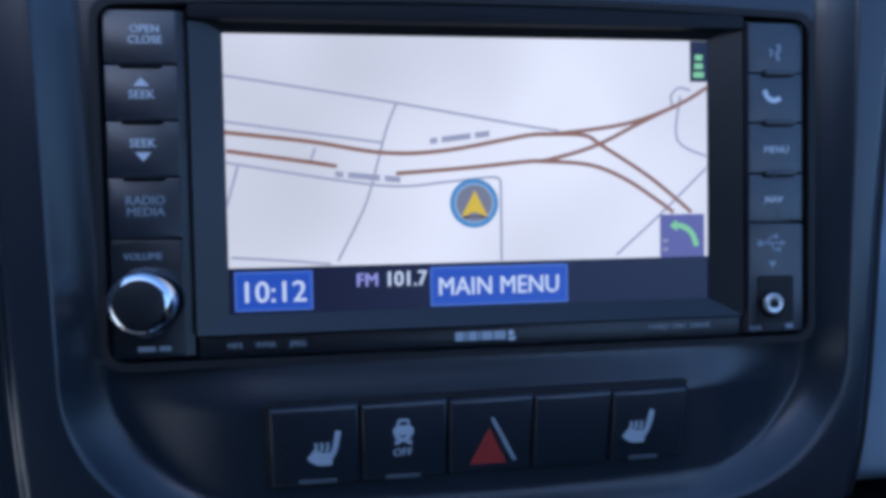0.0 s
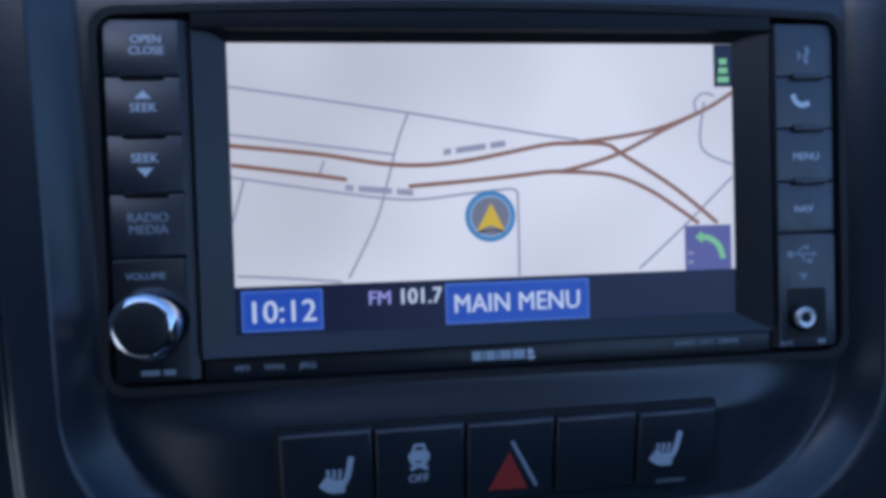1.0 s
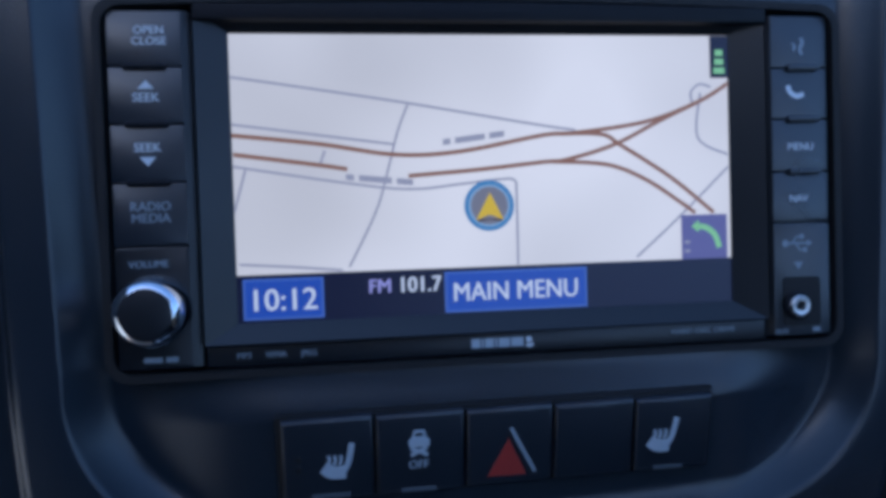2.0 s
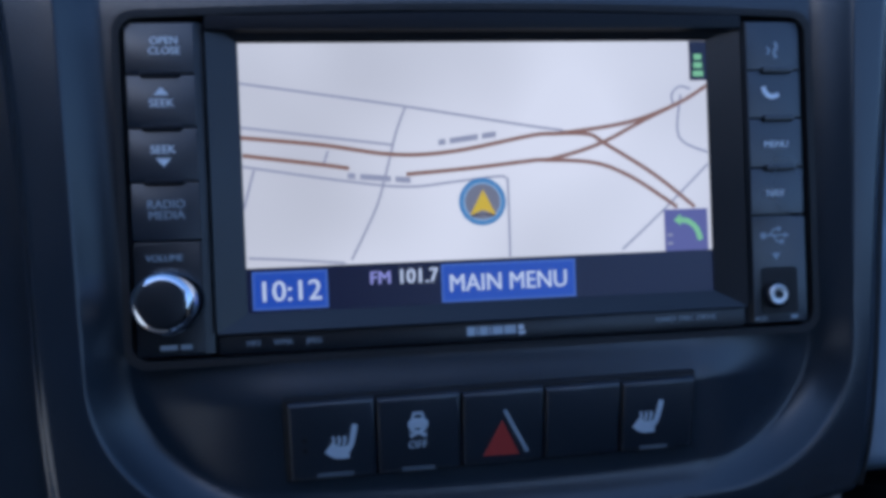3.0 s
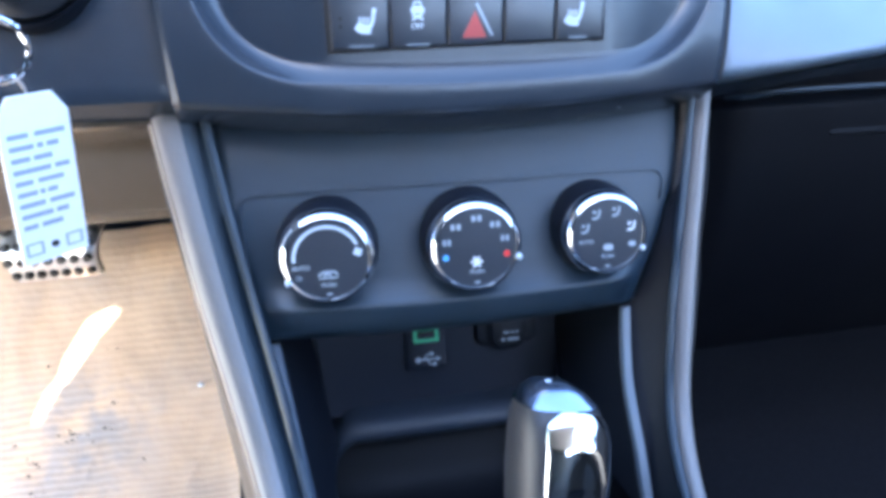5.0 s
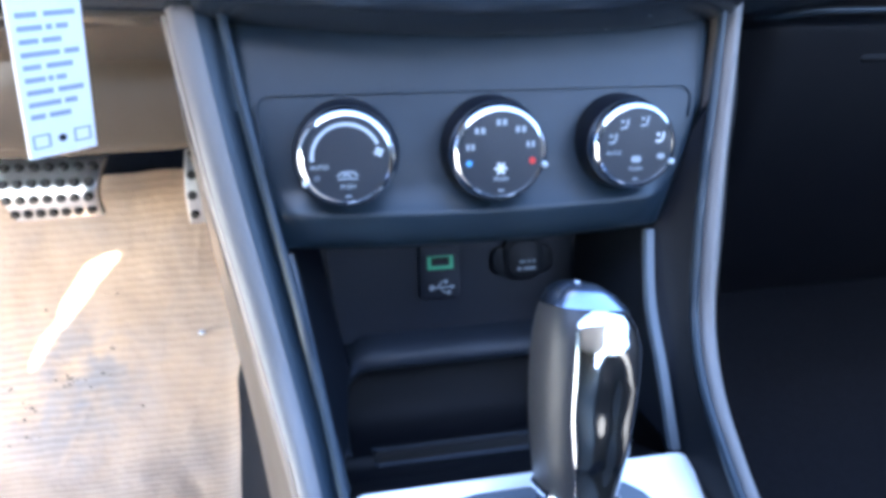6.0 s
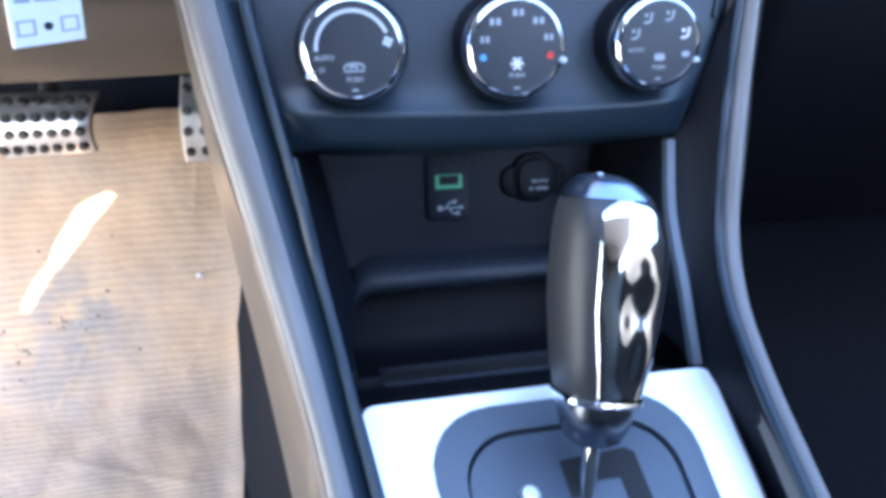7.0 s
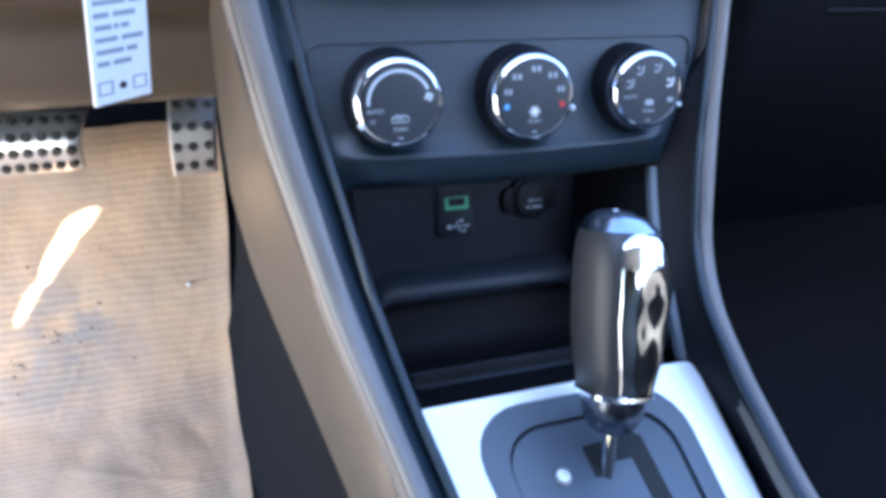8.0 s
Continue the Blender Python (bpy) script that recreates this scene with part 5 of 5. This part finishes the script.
def chrome_face(u, v):
    """The bright front of the head: a shield, wide above, domed, with a shallow flute down its middle."""
    z = 0.0415 + (LONG - 0.0500) * v + 0.0016 * (1 - u * u) * smoothstep(0.8, 1, v)
    k = max(i for i in range(len(HEAD) - 1) if HEAD[i][0] <= z)
    a, b = HEAD[k], HEAD[k + 1]
    s = (z - a[0]) / (b[0] - a[0])
    rx, ry, dy, dx = (a[i] + (b[i] - a[i]) * s for i in (1, 2, 3, 4))
    w = (0.80 + 0.18 * smoothstep(0.0, 0.5, v)) * (0.66 if u < 0 else 1.0)
    p = 3.5 if u < 0 else 3.0
    y = dy - (ry + 0.0024 * (1 - u ** 4 if u > 0 else 1 - abs(u) ** 1.6)) * (1 - abs(u * w) ** p) ** (1 / p) + 0.0008 * max(0.0, u) ** 8
    y += 0.0016 * smoothstep(0.93, 1.0, v) ** 2
    flute = smoothstep(0.62, 0.0, abs(u - 0.1)) * smoothstep(0.0, 0.2, v) * smoothstep(0.86, 0.66, v)
    bulge = 0.0004 * math.sin(5.0 * math.pi * v) * (1 - u * u)
    return (u * rx * w + 0.0006 + dx, y + 0.0013 * flute + bulge, z)


part("chrome_front", sheet(bmesh.new(), chrome_face, steps(-1, 1, 28), steps(0, 1, 44), (0, 0.0012, -0.0002)), chrome, lever, "mirror chrome front", m=LEVER, keen=60)
# the head's top again, coloured to look like chrome reflecting dim blue sky
bm = loft(bmesh.new(), [oval(dx, dy, z + 0.0003, rx + 0.0004, ry + 0.0004, 3.2) for z, rx, ry, dy, dx in HEAD[7:]])
part("crown", bm, sky_tinted_chrome, lever, "chrome crown with a dim blue sky reflection in its colour", m=LEVER, keen=60)
bm = lathe(bmesh.new(), [(0.0022, 0.0010), (0.0021, -0.0006), (0.0014, -0.0014), (0, -0.0016)], 0, 0, 16)
part("top_stud", bm, chrome, lever, "small bright stud on the crown", m=LEVER @ Matrix.Translation((-0.0055, 0.001, LONG + 0.0010)) @ pose(0, 0, 0, -90))

# ---- pedals ----
def pedal(name, label, corners, rows, columns, m_depth=0.014):
    """A steel pad, curved from top to bottom, with rubber studs; corners: top left, top right, bottom right, bottom left."""
    tl, tr, br, bl = [Vector(c) for c in corners]
    normal = (tr - tl).cross(bl - tl).normalized()
    if normal.y > 0:
        normal = -normal
    base = thing(name, (tl + tr + br + bl) / 4, label, "pedal", "pedals")

    def f(u, v):
        p = tl.lerp(tr, u).lerp(bl.lerp(br, u), v)
        return p + normal * (0.016 * math.sin(math.pi * v)) + normal * -0.003 * (smoothstep(0.94, 1, u) + smoothstep(0.06, 0, u))
    part("pad", sheet(bmesh.new(), lambda u, v: tuple(f(u, v)), steps(0, 1, 16), steps(0, 1, 14), tuple(-0.004 * normal)), steel, base, m=FLAT)
    part("rubber_back", sheet(bmesh.new(), lambda u, v: tuple(f(0.02 + 0.96 * u, 0.02 + 0.96 * v) - 0.004 * normal), steps(0, 1, 8), steps(0, 1, 8), tuple(-0.008 * normal)), rubber, base, m=FLAT)
    for i in range(rows):
        for j in range(columns):
            u, v = (j + 0.5) / columns, (i + 0.55) / (rows + 0.1)
            p = f(u, v)
            n = (f(u + 0.02, v) - f(u - 0.02, v)).cross(f(u, v + 0.02) - f(u, v - 0.02)).normalized()
            n = n if n.y < 0 else -n
            turn = n.to_track_quat("Z", "Y").to_matrix().to_4x4()
            bm = bmesh.new()
            bmesh.ops.create_cone(bm, cap_ends=True, segments=12, radius1=0.0042, radius2=0.0032, depth=0.004, matrix=Matrix.Translation(p + n * 0.001) @ turn)
            part("stud", bm, rubber, base, m=FLAT)
    arm = tube(bmesh.new(), [(tl + tr) / 2 - normal * 0.012, (tl + tr) / 2 - normal * 0.02 + Vector((0, 0.03, 0.06)), (tl + tr) / 2 + Vector((0, 0.06, 0.20))], 0.007, 10)
    part("arm", arm, rubber, base, m=FLAT)


pedal("brake_pedal", "perforated steel brake pedal with black rubber studs", [(-0.327, 0.252, 0.236), (-0.2435, 0.240, 0.240), (-0.2525, 0.226, 0.194), (-0.3215, 0.234, 0.1885)], 4, 7)
pedal("accelerator_pedal", "perforated steel accelerator pedal with black rubber studs", [(-0.180, 0.248, 0.248), (-0.141, 0.246, 0.248), (-0.146, 0.224, 0.184), (-0.183, 0.226, 0.181)], 4, 3)

# ---- floor paper ----
paper = bmesh.new()


CREASES = ((-0.168, 0.1915, 0.12, 0.020, 0.0020), (-0.215, 0.100, 0.55, 0.040, 0.0005), (-0.235, 0.050, -0.35, 0.050, 0.0006), (-0.285, 0.135, 1.1, 0.030, 0.0006), (-0.190, 0.140, 0.9, 0.030, 0.0006), (-0.300, 0.040, 0.25, 0.050, 0.0006), (-0.180, 0.255, 1.45, 0.025, 0.0006))


def paper_point(u, v):
    y = -0.55 + v * 0.846
    right = -0.149 + 0.004 * noise.noise((2.0, y * 6, 1)) + 0.006 * smoothstep(0.16, 0.24, y)
    x = right - u * 0.50
    ripple = 0.0045 * noise.noise((x * 8, y * 8, 0)) + 0.0020 * abs(noise.noise((x * 17, y * 17, 3))) + 0.0010 * noise.noise((x * 45, y * 45, 7))
    for cx, cy, lean, long, high in CREASES:
        along, across = (x - cx) * math.cos(lean) + (y - cy) * math.sin(lean), (y - cy) * math.cos(lean) - (x - cx) * math.sin(lean)
        ripple += high * math.exp(-(across / 0.0028) ** 2 - (along / long) ** 4)
    return (x, y, toe(y) + 0.004 + ripple + 0.004 * smoothstep(0.03, 0.0, u) * (0.5 + noise.noise((0, y * 14, 5))))


sheet(paper, paper_point, steps(0, 0.04, 6) + steps(0.045, 0.52, 170) + steps(0.54, 1, 24), steps(0, 0.60, 40) + steps(0.603, 1, 170), (0, 0, -0.0008))
solo("floor_paper", paper, kraft, "creased brown kraft paper covering the driver's carpet", "floor paper", m=FLAT)
rng = random.Random(4)
crumbs = bmesh.new()
CLUSTERS = ((-0.2880, 0.1665, 0.008, 0.003, 12), (-0.3235, 0.1545, 0.004, 0.003, 8), (-0.3230, 0.1345, 0.008, 0.006, 4), (-0.2605, 0.1715, 0.001, 0.001, 2), (-0.2610, 0.2150, 0.004, 0.006, 2), (-0.2800, 0.1750, 0.040, 0.030, 5))
for cx, cy, sx, sy, n in CLUSTERS:
    for k in range(n):
        x, y = rng.gauss(cx, sx), rng.gauss(cy, sy)
        r = rng.uniform(0.0004, 0.0012)
        bmesh.ops.create_icosphere(crumbs, subdivisions=1, radius=1.0, matrix=Matrix.Translation((x, y, toe(y) + 0.0060)) @ Matrix.Rotation(rng.uniform(0, 3), 4, "Z") @ Matrix.Diagonal((r * rng.uniform(1, 2.4), r, r * 0.5, 1)))
solo("dirt_crumbs", crumbs, rubber, "dark crumbs of dirt on the floor paper", "dirt", kind="stuff", m=FLAT)
pebble = bmesh.new()
bmesh.ops.create_icosphere(pebble, subdivisions=2, radius=0.0024, matrix=Matrix.Translation((-0.1816, 0.1905, toe(0.1905) + 0.0075)) @ Matrix.Diagonal((1.2, 1, 0.8, 1)))
solo("pebble", pebble, tag_card, "small pale pebble on the floor paper", "pebble", m=FLAT)
lint = bmesh.new()
for k in range(7):
    x, y = rng.uniform(0.15, 0.24), rng.uniform(-0.06, 0.10)
    block(lint, x, x + rng.uniform(0.004, 0.012), y, y + rng.uniform(0.003, 0.008), toe(y) - 0.011, toe(y) - 0.009)
solo("carpet_lint", lint, print_grey, "pale specks of lint on the passenger carpet", "dirt", kind="stuff", m=FLAT)

# ---- key ring and tag ----
keys = thing("key_ring", at(DASH, -0.172, -0.03, -0.105), "key ring with a white card tag hanging from the ignition", "key ring")


def ring_points(c, r, across, up, n=28):
    return [Vector(c) + r * (math.cos(2 * math.pi * k / n) * Vector(across).normalized() + math.sin(2 * math.pi * k / n) * Vector(up).normalized()) for k in range(n)]


hang = at(DASH, -0.1885, -0.006, -0.080)
part("ring", tube(bmesh.new(), ring_points(hang + Vector((0, 0, -0.004)), 0.0125, (1, 0.25, 0), (0, 0, 1)), 0.0013, 8, True), chrome, keys, "bright steel split ring", m=FLAT)
part("link", tube(bmesh.new(), ring_points(hang + Vector((0.003, -0.004, -0.022)), 0.0085, (0.4, 1, 0), (0, 0, 1)), 0.0009, 8, True), chrome, keys, m=FLAT)
TAG = Matrix.Translation(hang + Vector((0.0095, -0.004, -0.0235))) @ pose(0, 0, 0, 0, 0, 40) @ pose(0, 0, 0, 3, 4, 0) @ Matrix.Diagonal((1.08, 1, 1, 1))
bm = prism(bmesh.new(), [(-0.0130, -0.0705), (0.0130, -0.0705), (0.0130, -0.005), (0.0080, 0.003), (-0.0080, 0.003), (-0.0130, -0.005)], -0.0006, 0.0006)
tag = part("tag", bm, tag_card, keys, "white printed card tag", m=TAG)
for face in (-0.0008, 0.0006):
    for k in range(9):
        z = -0.014 - 0.0050 * k
        part("printed_line", bars(bmesh.new(), -0.0105, z, 0.0105 - 0.003 * (k % 3), 0.0021, face, ((2, 3), (4, 1, 2), (3, 3), (5, 2))[k % 4]), tag_ink, tag, m=TAG)
    part("printed_box", frame_slab(bmesh.new(), [(-0.0112, -0.0665), (-0.0045, -0.0665), (-0.0045, -0.0605), (-0.0112, -0.0605)], [(-0.0104, -0.0658), (-0.0053, -0.0658), (-0.0053, -0.0612), (-0.0104, -0.0612)], face, face + 0.0002), tag_ink, tag, m=TAG)
    part("printed_box", frame_slab(bmesh.new(), [(0.0045, -0.0665), (0.0112, -0.0665), (0.0112, -0.0605), (0.0045, -0.0605)], [(0.0053, -0.0658), (0.0104, -0.0658), (0.0104, -0.0612), (0.0053, -0.0612)], face, face + 0.0002), tag_ink, tag, m=TAG)
    part("eyelet", disc(bmesh.new(), 0, -0.0635, 0.0016, face - 0.0001, face + 0.0003, 14), dark_gap, tag, m=TAG)
